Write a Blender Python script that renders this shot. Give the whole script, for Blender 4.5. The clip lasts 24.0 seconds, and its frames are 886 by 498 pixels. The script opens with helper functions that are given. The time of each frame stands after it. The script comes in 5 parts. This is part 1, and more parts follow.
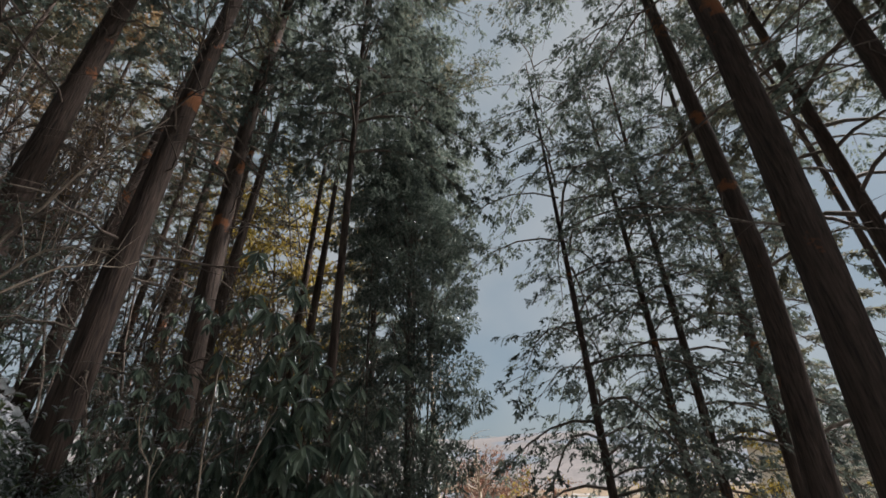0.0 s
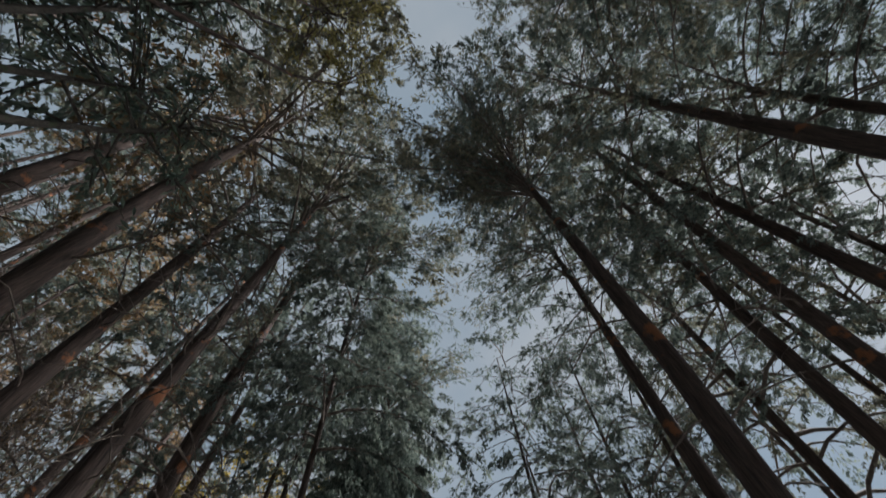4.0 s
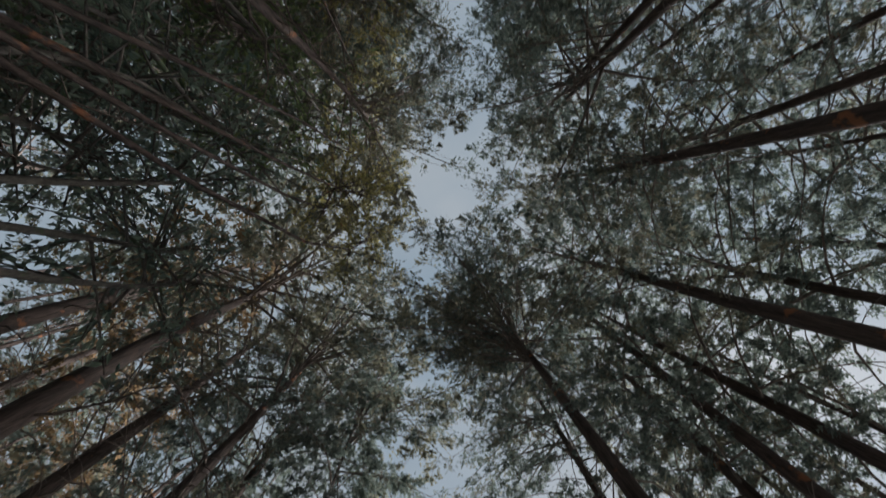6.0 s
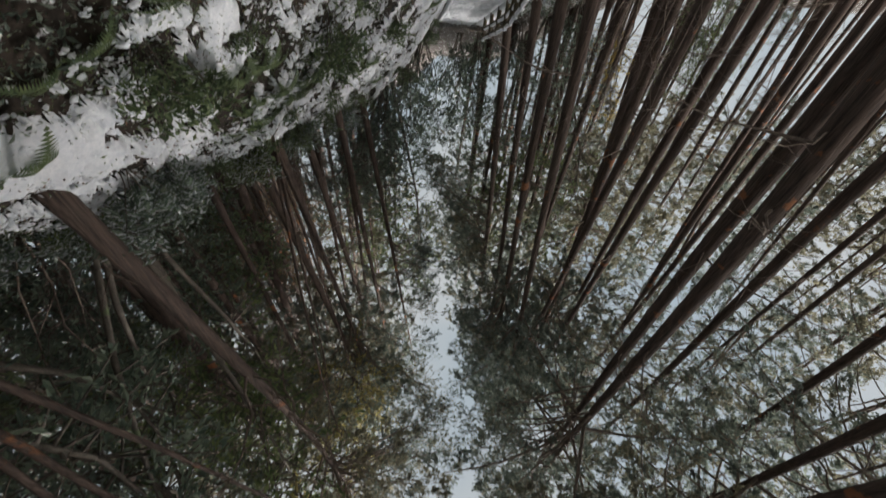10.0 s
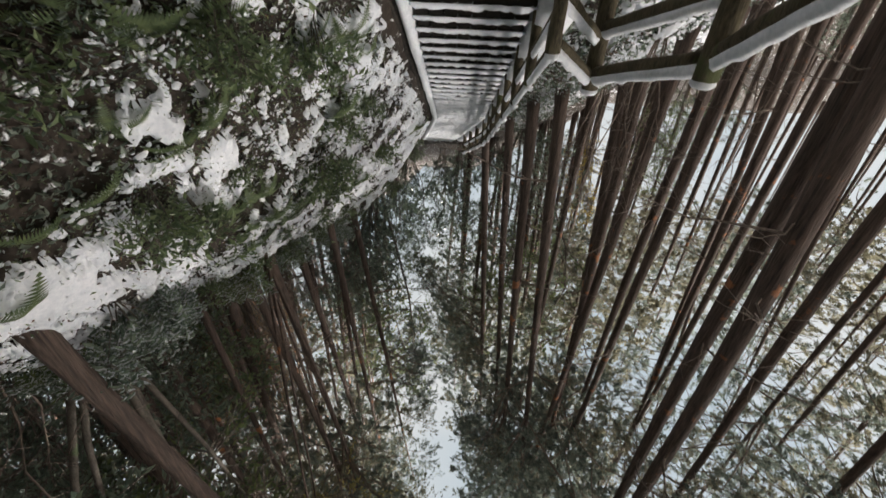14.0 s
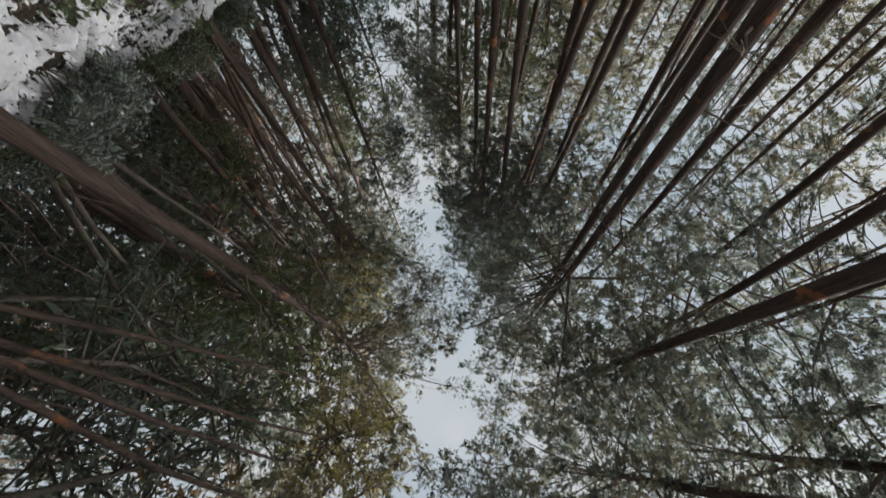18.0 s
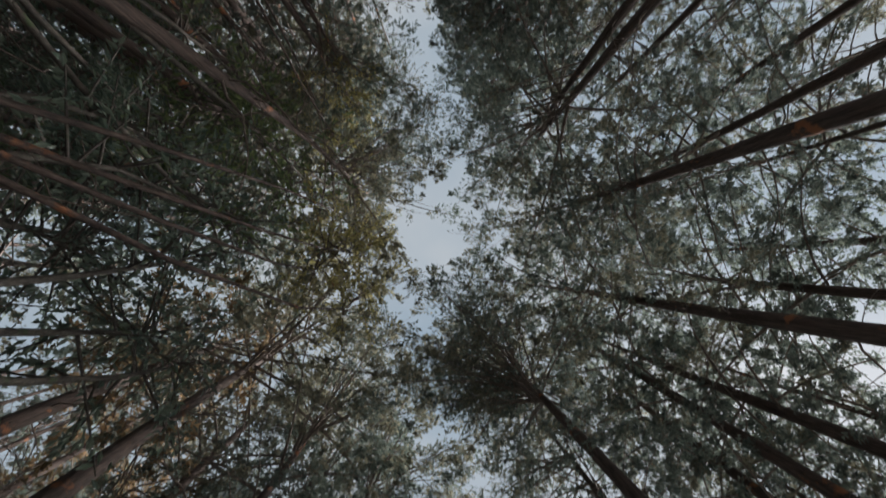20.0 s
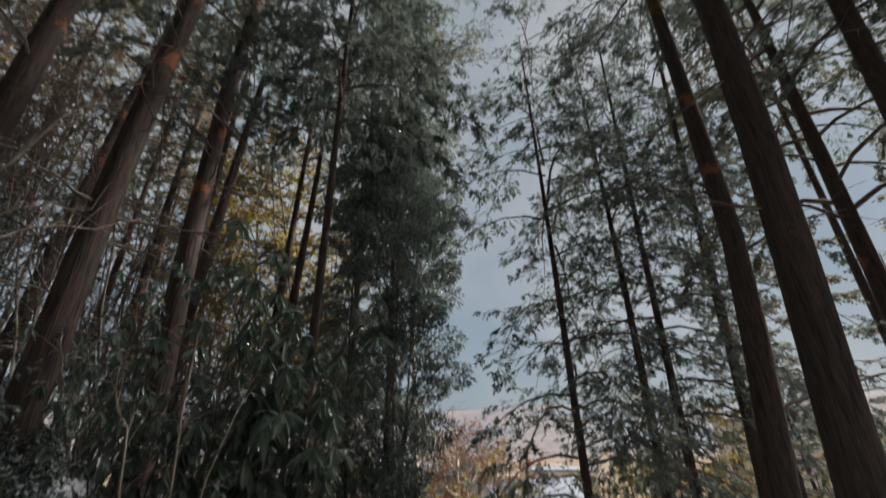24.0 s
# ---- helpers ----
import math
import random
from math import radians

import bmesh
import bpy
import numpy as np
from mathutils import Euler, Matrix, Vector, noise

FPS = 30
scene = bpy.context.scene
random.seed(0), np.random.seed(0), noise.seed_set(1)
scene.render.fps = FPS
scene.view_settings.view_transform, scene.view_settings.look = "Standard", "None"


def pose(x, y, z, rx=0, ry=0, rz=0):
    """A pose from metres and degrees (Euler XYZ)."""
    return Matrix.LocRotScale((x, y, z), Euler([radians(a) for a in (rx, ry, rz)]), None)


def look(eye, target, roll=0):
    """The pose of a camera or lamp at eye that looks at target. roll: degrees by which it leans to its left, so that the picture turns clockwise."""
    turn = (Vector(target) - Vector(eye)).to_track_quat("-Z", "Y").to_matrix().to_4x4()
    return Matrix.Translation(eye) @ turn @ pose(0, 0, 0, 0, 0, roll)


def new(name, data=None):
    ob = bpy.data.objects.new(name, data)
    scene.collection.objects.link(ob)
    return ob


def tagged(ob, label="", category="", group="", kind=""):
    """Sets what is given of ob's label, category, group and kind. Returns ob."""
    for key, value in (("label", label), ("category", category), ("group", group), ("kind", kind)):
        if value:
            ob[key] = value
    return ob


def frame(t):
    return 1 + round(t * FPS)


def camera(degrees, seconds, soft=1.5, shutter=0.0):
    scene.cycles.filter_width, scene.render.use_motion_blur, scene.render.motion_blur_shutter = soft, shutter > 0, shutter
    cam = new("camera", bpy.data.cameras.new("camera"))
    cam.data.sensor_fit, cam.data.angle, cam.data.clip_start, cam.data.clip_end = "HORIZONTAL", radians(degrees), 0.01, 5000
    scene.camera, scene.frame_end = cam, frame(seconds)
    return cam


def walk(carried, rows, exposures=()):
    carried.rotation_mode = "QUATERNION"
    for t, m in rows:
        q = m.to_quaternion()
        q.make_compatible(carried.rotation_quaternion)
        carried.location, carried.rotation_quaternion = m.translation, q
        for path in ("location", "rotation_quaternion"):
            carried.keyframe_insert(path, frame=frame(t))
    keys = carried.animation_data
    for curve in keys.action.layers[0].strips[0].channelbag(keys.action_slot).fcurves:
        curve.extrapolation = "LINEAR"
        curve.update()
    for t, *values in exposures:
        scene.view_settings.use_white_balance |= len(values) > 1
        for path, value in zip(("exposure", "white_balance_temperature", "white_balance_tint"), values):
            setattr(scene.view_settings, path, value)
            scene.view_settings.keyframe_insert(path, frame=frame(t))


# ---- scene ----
# ---- camera: held at arm's length and swung from ahead, past overhead, to behind and back ----
cam = camera(93.87, 24.0, soft=1.5, shutter=0.5)
ARM, EYE = 0.45, 1.55
# seconds, degrees up from level, lean, turn
ROWS = [
    (0.0, 27.89, 1.44, 0.51), (0.5, 31.59, 1.62, 0.05), (1.0, 35.66, 1.84, -0.45), (1.5, 40.05, 2.07, -0.88),
    (2.0, 44.65, 2.29, -1.34), (2.5, 49.36, 2.39, -1.80), (3.0, 54.47, 2.47, -2.29), (3.5, 59.73, 2.40, -2.80),
    (4.0, 65.04, 2.26, -3.32), (4.5, 70.31, 2.15, -3.87), (5.0, 75.57, 1.93, -4.57), (5.5, 80.79, 1.82, -5.34),
    (6.0, 86.13, 1.83, -6.07), (6.5, 91.65, 1.95, -6.76), (7.0, 97.10, 2.16, -7.28), (7.5, 102.59, 2.50, -7.58),
    (8.0, 108.18, 2.92, -7.76), (8.5, 113.92, 3.35, -7.50), (9.0, 119.75, 3.60, -7.06), (9.5, 125.48, 3.78, -6.50),
    (10.0, 131.18, 3.88, -5.71), (10.5, 136.90, 3.82, -4.95), (11.0, 142.68, 3.80, -4.47), (11.5, 147.45, 3.72, -4.61),
    (12.0, 150.48, 3.71, -4.85), (12.5, 151.51, 3.59, -4.73), (13.0, 150.71, 3.27, -4.29), (13.5, 148.26, 2.68, -3.60),
    (14.0, 144.89, 2.05, -2.74), (14.5, 141.05, 1.45, -1.57), (15.0, 137.86, 1.28, -0.14), (15.5, 134.16, 1.74, 0.42),
    (16.0, 129.42, 1.28, 0.78), (16.5, 125.24, 1.41, 0.96), (17.0, 121.91, 1.06, 1.67), (17.5, 119.12, 1.12, 2.35),
    (18.0, 115.39, 1.30, 2.52), (18.5, 110.37, 1.72, 2.11), (19.0, 104.60, 2.25, 1.45), (19.5, 98.59, 2.72, 0.80),
    (20.0, 92.62, 2.99, 0.81), (20.5, 86.12, 2.94, 1.40), (21.0, 78.82, 2.63, 1.86), (21.5, 70.67, 2.45, 2.24),
    (22.0, 61.93, 2.30, 2.03), (22.5, 53.78, 2.37, 1.34), (23.0, 43.92, 2.06, -0.10), (23.5, 33.87, 1.33, -1.37),
    (24.0, 24.51, 0.69, -2.05),
]
walk(cam, [(t, pose(0, 0, EYE, 90 + up, lean, turn) @ Matrix.Translation((0, 0, -ARM))) for t, up, lean, turn in ROWS],
     exposures=[(0.0, 0.84, 6380, 13), (2.0, 0.75, 6080, 12), (5.0, 0.74, 6030, 12), (7.0, 1.03, 6330, 12), (9.0, 1.19, 6680, 13), (10.5, 1.29, 6680, 13), (14.0, 1.65, 6880, 14), (15.5, 1.60, 6880, 14), (17.0, 1.47, 6730, 14), (20.0, 1.13, 6280, 13), (22.0, 0.79, 6030, 12), (24.0, 0.84, 6430, 14)])

# ---- light: thin bright winter cloud, low sun from the right and ahead ----
SUN_AZ, SUN_EL = 72.0, 46.0
world = bpy.data.worlds.new("sky")
scene.world = world
world.use_nodes = True
wn = world.node_tree
sky = wn.nodes.new("ShaderNodeTexSky")
sky.sky_type, sky.sun_disc = "NISHITA", False
sky.sun_elevation, sky.sun_rotation = radians(SUN_EL), radians(SUN_AZ)
sky.air_density, sky.dust_density, sky.ozone_density = 1.0, 1.6, 1.0
veil = wn.nodes.new("ShaderNodeMix")
veil.data_type = "RGBA"
veil.inputs[0].default_value = 0.85
cloud = wn.nodes.new("ShaderNodeTexNoise")
cloud.inputs["Scale"].default_value, cloud.inputs["Detail"].default_value = 2.2, 4
cloud_tint = wn.nodes.new("ShaderNodeValToRGB")
cloud_tint.color_ramp.elements[0].position, cloud_tint.color_ramp.elements[1].position = 0.36, 0.62
cloud_tint.color_ramp.elements[0].color, cloud_tint.color_ramp.elements[1].color = (2.8, 3.6, 4.05, 1), (4.55, 4.9, 4.85, 1)
wn.links.new(cloud.outputs["Fac"], cloud_tint.inputs[0])
wn.links.new(cloud_tint.outputs[0], veil.inputs[7])
wn.links.new(sky.outputs[0], veil.inputs[6])
wn.links.new(veil.outputs[2], wn.nodes["Background"].inputs[0])
wn.nodes["Background"].inputs[1].default_value = 0.054
sun_lamp = bpy.data.lights.new("sun", "SUN")
sun_lamp.energy, sun_lamp.angle, sun_lamp.color = 5.0, radians(12), (1.0, 0.965, 0.92)
sun = new("sun", sun_lamp)
a, e = radians(SUN_AZ), radians(SUN_EL)
sun.matrix_world = look((60 * math.sin(a) * math.cos(e), 60 * math.cos(a) * math.cos(e), 60 * math.sin(e)), (0, 0, 0))


# ---- materials ----
def material(name, low, high, scale=8.0, stretch=(1, 1, 1), rough=0.85, bump=0.3, fine=60.0, island=0.0, translucent=0.0, spot=None, spot_scale=3.0, spot_from=0.6, metal=0.0, gloss=0.3):
    """A surface whose colour wanders from low to high at a coarse and a fine scale; spot: a second colour in patches."""
    m = bpy.data.materials.new(name)
    m.use_nodes = True
    t = m.node_tree
    n, link = t.nodes, t.links.new
    bsdf = n["Principled BSDF"]
    bsdf.inputs["Roughness"].default_value = rough
    bsdf.inputs["Metallic"].default_value = metal
    bsdf.inputs["Specular IOR Level"].default_value = gloss
    co = n.new("ShaderNodeTexCoord")
    mp = n.new("ShaderNodeMapping")
    mp.inputs["Scale"].default_value = stretch
    link(co.outputs["Object"], mp.inputs["Vector"])
    coarse = n.new("ShaderNodeTexNoise")
    coarse.inputs["Scale"].default_value, coarse.inputs["Detail"].default_value, coarse.inputs["Roughness"].default_value = scale, 4, 0.65
    grain = n.new("ShaderNodeTexNoise")
    grain.inputs["Scale"].default_value, grain.inputs["Detail"].default_value = fine, 3
    for k in (coarse, grain):
        link(mp.outputs[0], k.inputs["Vector"])
    mixed = n.new("ShaderNodeMath")
    mixed.operation = "MULTIPLY_ADD"
    mixed.inputs[1].default_value = 0.45
    link(grain.outputs["Fac"], mixed.inputs[0])
    half = n.new("ShaderNodeMath")
    half.operation = "MULTIPLY"
    half.inputs[1].default_value = 0.55
    link(coarse.outputs["Fac"], half.inputs[0])
    link(half.outputs[0], mixed.inputs[2])
    ramp = n.new("ShaderNodeValToRGB")
    ramp.color_ramp.elements[0].position, ramp.color_ramp.elements[1].position = 0.36, 0.64
    ramp.color_ramp.elements[0].color, ramp.color_ramp.elements[1].color = (*low, 1), (*high, 1)
    src = mixed.outputs[0]
    if island:
        geo = n.new("ShaderNodeNewGeometry")
        add = n.new("ShaderNodeMath")
        add.operation = "MULTIPLY_ADD"
        add.inputs[1].default_value = island
        link(geo.outputs["Random Per Island"], add.inputs[0])
        off = n.new("ShaderNodeMath")
        off.operation = "SUBTRACT"
        off.inputs[1].default_value = island / 2
        link(mixed.outputs[0], off.inputs[0])
        link(off.outputs[0], add.inputs[2])
        src = add.outputs[0]
    link(src, ramp.inputs[0])
    colour = ramp.outputs[0]
    if spot:
        patch = n.new("ShaderNodeTexNoise")
        patch.inputs["Scale"].default_value, patch.inputs["Detail"].default_value, patch.inputs["Roughness"].default_value = spot_scale, 5, 0.6
        link(co.outputs["Object"], patch.inputs["Vector"])
        edge = n.new("ShaderNodeMapRange")
        edge.inputs["From Min"].default_value, edge.inputs["From Max"].default_value = spot_from, spot_from + 0.05
        link(patch.outputs["Fac"], edge.inputs["Value"])
        blend = n.new("ShaderNodeMix")
        blend.data_type = "RGBA"
        link(edge.outputs[0], blend.inputs[0])
        link(colour, blend.inputs[6])
        blend.inputs[7].default_value = (*spot, 1)
        colour = blend.outputs[2]
    link(colour, bsdf.inputs["Base Color"])
    if bump:
        b = n.new("ShaderNodeBump")
        b.inputs["Strength"].default_value, b.inputs["Distance"].default_value = bump, 0.02
        link(mixed.outputs[0], b.inputs["Height"])
        link(b.outputs[0], bsdf.inputs["Normal"])
    if translucent:
        tr = n.new("ShaderNodeBsdfTranslucent")
        link(colour, tr.inputs["Color"])
        mx = n.new("ShaderNodeMixShader")
        mx.inputs[0].default_value = translucent
        link(bsdf.outputs[0], mx.inputs[1])
        link(tr.outputs[0], mx.inputs[2])
        link(mx.outputs[0], n["Material Output"].inputs["Surface"])
    return m


# the orange spots on this bark are flecks of sunlight put into its colour
BARK = material("sun_flecked_cypress_bark", (0.045, 0.035, 0.031), (0.138, 0.100, 0.082), 4, (4, 4, 0.30), 0.93, 1.0, 16, spot=(0.32, 0.135, 0.065), spot_scale=1.9, spot_from=0.61)
BARK_GREY = material("grey_bark", (0.06, 0.052, 0.045), (0.17, 0.15, 0.125), 6, (2, 2, 0.6), 0.9, 0.6, 40, spot=(0.10, 0.13, 0.07), spot_scale=2.5, spot_from=0.6)
BARK_PALE = material("pale_bark", (0.35, 0.27, 0.20), (0.62, 0.52, 0.42), 6, (2, 2, 0.6), 0.85, 0.4, 40)
TWIG = material("dead_twig", (0.085, 0.068, 0.056), (0.25, 0.20, 0.165), 9, rough=0.9, bump=0.2)
NEEDLE = material("cypress_foliage", (0.090, 0.114, 0.100), (0.215, 0.248, 0.200), 0.7, rough=0.65, bump=0, fine=6, island=0.5, translucent=0.48)
NEEDLE_MIXED = material("yellowing_cypress_foliage", (0.108, 0.108, 0.078), (0.235, 0.224, 0.155), 0.7, rough=0.7, bump=0, fine=6, island=0.6, translucent=0.48)
NEEDLE_BROWN = material("browned_cypress_foliage", (0.12, 0.092, 0.050), (0.30, 0.20, 0.11), 0.7, rough=0.75, bump=0, fine=6, island=0.5, translucent=0.48)
LEAF = material("evergreen_leaf", (0.090, 0.135, 0.100), (0.22, 0.28, 0.205), 1.5, rough=0.28, bump=0, fine=8, island=0.6, translucent=0.25, gloss=0.65)
LEAF_DARK = material("dark_glossy_leaf", (0.100, 0.132, 0.112), (0.24, 0.28, 0.235), 1.5, rough=0.26, bump=0, fine=8, island=0.6, translucent=0.28, gloss=0.5)
LEAF_LIGHT = material("light_leaf", (0.080, 0.120, 0.060), (0.20, 0.26, 0.13), 2, rough=0.45, bump=0, fine=8, island=0.6, translucent=0.3, gloss=0.5)
LEAF_YELLOW = material("yellow_leaf", (0.22, 0.17, 0.035), (0.48, 0.36, 0.09), 1, rough=0.6, bump=0, fine=8, island=0.6, translucent=0.45)
FERN = material("fern_frond", (0.080, 0.115, 0.055), (0.19, 0.235, 0.10), 3, rough=0.6, bump=0, fine=12, island=0.5, translucent=0.3)
LITTER = material("dead_leaf", (0.07, 0.042, 0.028), (0.24, 0.14, 0.09), 4, rough=0.9, bump=0.2, fine=30, island=0.6)
SNOW = material("snow", (0.58, 0.62, 0.67), (0.78, 0.80, 0.83), 7, rough=0.75, bump=0.6, fine=40, gloss=0.2)
SOIL = material("snowy_forest_floor", (0.012, 0.010, 0.008), (0.052, 0.040, 0.031), 5, rough=0.95, bump=0.8, fine=35, spot=(0.78, 0.80, 0.82), spot_scale=9.0, spot_from=0.60)
# distance haze is painted on the far woods as blue-grey patches
FAR_WOOD = material("hazed_wooded_hillside", (0.135, 0.125, 0.122), (0.215, 0.190, 0.180), 0.02, rough=0.95, bump=0, fine=0.12, spot=(0.13, 0.15, 0.175), spot_scale=0.004, spot_from=0.50)
VALLEY = material("brown_valley_scrub", (0.12, 0.09, 0.06), (0.30, 0.22, 0.14), 0.1, rough=0.95, bump=0, fine=0.8, spot=(0.40, 0.41, 0.42), spot_scale=0.05, spot_from=0.60)
RISER = material("dark_step_timber", (0.018, 0.016, 0.014), (0.07, 0.06, 0.05), 6, (1, 1, 3), 0.9, 0.6, 40)
POST = material("mossy_fence_log", (0.040, 0.034, 0.022), (0.12, 0.10, 0.062), 5, (2, 2, 0.5), 0.9, 0.6, 40, spot=(0.075, 0.085, 0.035), spot_scale=3.5, spot_from=0.58)


# ---- mesh helpers ----
class Soup:
    """Points and faces gathered for one mesh."""

    def __init__(self):
        self.points, self.faces, self.count = [], [], 0

    def add(self, points, faces):
        points = np.asarray(points, float).reshape(-1, 3)
        self.points.append(points)
        self.faces.extend(tuple(int(i) + self.count for i in f) for f in faces)
        self.count += len(points)
        return self

    def mesh(self, name, mat, smooth=True):
        me = bpy.data.meshes.new(name)
        me.from_pydata(np.concatenate(self.points).tolist(), [], self.faces)
        me.materials.append(mat)
        if smooth:
            me.polygons.foreach_set("use_smooth", [True] * len(me.polygons))
        me.update()
        return me


def place(name, mesh, parent=None, m=None, label=""):
    ob = new(name, mesh)
    if parent is not None:
        ob.parent = parent
    if m is not None:
        ob.matrix_basis = m
    if label:
        ob["label"] = label
    return ob


def part(name, soup, mat, parent, label="", smooth=True):
    return place(name, soup.mesh(name, mat, smooth), parent, None, label)


def thing(name, x, y, z, label, category, group="", kind=""):
    ob = new(name)
    ob.empty_display_size = 0.2
    ob.location = (x, y, z)
    return tagged(ob, label, category, group, kind)


def tube(points, radii, sides=6, rng=None, rough=0.0, cap=True):
    """A bent tapering limb through the points."""
    points = np.asarray(points, float)
    n = len(points)
    along = np.gradient(points, axis=0)
    along /= np.linalg.norm(along, axis=1, keepdims=True) + 1e-9
    ref = np.where(np.abs(along[:, 2:3]) > 0.9, [[1.0, 0, 0]], [[0, 0, 1.0]])
    u = np.cross(along, ref)
    u /= np.linalg.norm(u, axis=1, keepdims=True) + 1e-9
    v = np.cross(along, u)
    ang = np.arange(sides) * 2 * np.pi / sides
    r = np.asarray(radii, float)[:, None] * np.ones((n, sides))
    if rng is not None and rough:
        r = r * (1 + rough * (rng.random((n, sides)) - 0.5) * 2)
    ring = points[:, None] + r[..., None] * (np.cos(ang)[None, :, None] * u[:, None] + np.sin(ang)[None, :, None] * v[:, None])
    faces = [(i * sides + j, i * sides + (j + 1) % sides, (i + 1) * sides + (j + 1) % sides, (i + 1) * sides + j) for i in range(n - 1) for j in range(sides)]
    if cap:
        faces += [tuple(range(sides))[::-1], tuple((n - 1) * sides + j for j in range(sides))]
    return ring.reshape(-1, 3), faces


def box(x0, x1, y0, y1, z0, z1, bevel=0.0):
    """Points and faces of a block with chamfered upper edges."""
    b = bevel
    p = [(x0, y0, z0), (x1, y0, z0), (x1, y1, z0), (x0, y1, z0), (x0, y0, z1 - b), (x1, y0, z1 - b), (x1, y1, z1 - b), (x0, y1, z1 - b),
         (x0 + b, y0 + b, z1), (x1 - b, y0 + b, z1), (x1 - b, y1 - b, z1), (x0 + b, y1 - b, z1)]
    f = [(3, 2, 1, 0), (0, 1, 5, 4), (1, 2, 6, 5), (2, 3, 7, 6), (3, 0, 4, 7), (4, 5, 9, 8), (5, 6, 10, 9), (6, 7, 11, 10), (7, 4, 8, 11), (8, 9, 10, 11)]
    return p, f


def unit(v):
    return v / (np.linalg.norm(v, axis=-1, keepdims=True) + 1e-9)


def scatter(soup, template, faces, at, along, size, rng, up=(0, 0, 1), spin=0.6):
    """Copies of a leaf template: x along, y to the side, z the leaf's face."""
    at, along = np.asarray(at, float), unit(np.asarray(along, float))
    side = unit(np.cross(np.asarray(up, float)[None] + spin * (rng.random((len(at), 3)) - 0.5) * 2, along))
    face = np.cross(along, side)
    s = np.asarray(size, float)[:, None, None]
    t = np.asarray(template, float)
    pts = at[:, None] + s * (t[None, :, 0:1] * along[:, None] + t[None, :, 1:2] * side[:, None] + t[None, :, 2:3] * face[:, None])
    k = len(t)
    f = (np.asarray(faces)[None] + (np.arange(len(at)) * k)[:, None, None]).reshape(-1, len(faces[0]))
    return soup.add(pts.reshape(-1, 3), f.tolist())


def spray_template(pairs, reach, droop):
    """A flat scale-leaved spray: triangles on both sides of a drooping rib."""
    pts = [(i / pairs, 0, -droop * (i / pairs) ** 2) for i in range(pairs + 1)]
    faces = []
    for i in range(pairs):
        for s in (1, -1):
            w = reach * (1 - 0.55 * i / pairs) * (1 if (i + s) % 2 else 0.8)
            pts.append(((i + 1.2) / pairs, s * w, -droop * ((i + 1) / pairs) ** 2 - 0.06))
            faces.append((i, i + 1, len(pts) - 1))
    return pts, faces


SPRAY, SPRAY_FAR = spray_template(2, 0.38, 0.2), spray_template(2, 0.46, 0.2)
LEAF_T = [(0, 0, 0), (0.45, 0.18, 0.06), (1, 0, -0.10), (0.45, -0.18, 0.06)]
LEAF_F = [(0, 2, 1), (0, 3, 2)]
LONG_T = [(0, 0, 0), (0.3, 0.115, 0.035), (0.7, 0.12, 0.0), (1, 0, -0.08), (0.7, -0.12, 0.0), (0.3, -0.115, 0.035)]
LONG_F = [(0, 2, 1), (0, 3, 2), (0, 4, 3), (0, 5, 4)]


def value_noise(x, y, seed=0):
    """Smooth random heights from 0 to 1 on a unit lattice."""
    x, y = np.asarray(x, float), np.asarray(y, float)
    xi, yi = np.floor(x), np.floor(y)
    fx, fy = x - xi, y - yi
    fx, fy = fx * fx * (3 - 2 * fx), fy * fy * (3 - 2 * fy)

    def corner(a, b):
        h = np.sin(a * 127.1 + b * 311.7 + seed * 74.7) * 43758.5453
        return h - np.floor(h)

    low = corner(xi, yi) * (1 - fx) + corner(xi + 1, yi) * fx
    high = corner(xi, yi + 1) * (1 - fx) + corner(xi + 1, yi + 1) * fx
    return low * (1 - fy) + high * fy


# ---- the hillside ----
SLOPE, STAIR_L, STAIR_R = 0.49, -0.47, 0.60


def trail_z(y):
    y = np.asarray(y, float)
    ahead = np.where(y > 12, -SLOPE * 12 - SLOPE * 10 * (1 - np.exp(-np.maximum(y - 12, 0) / 10)), -SLOPE * y)
    behind = np.maximum(-y - 40, 0)
    return np.where(y < -40, SLOPE * 40 + SLOPE * 25 * (1 - np.exp(-behind / 25)), ahead) - 0.08


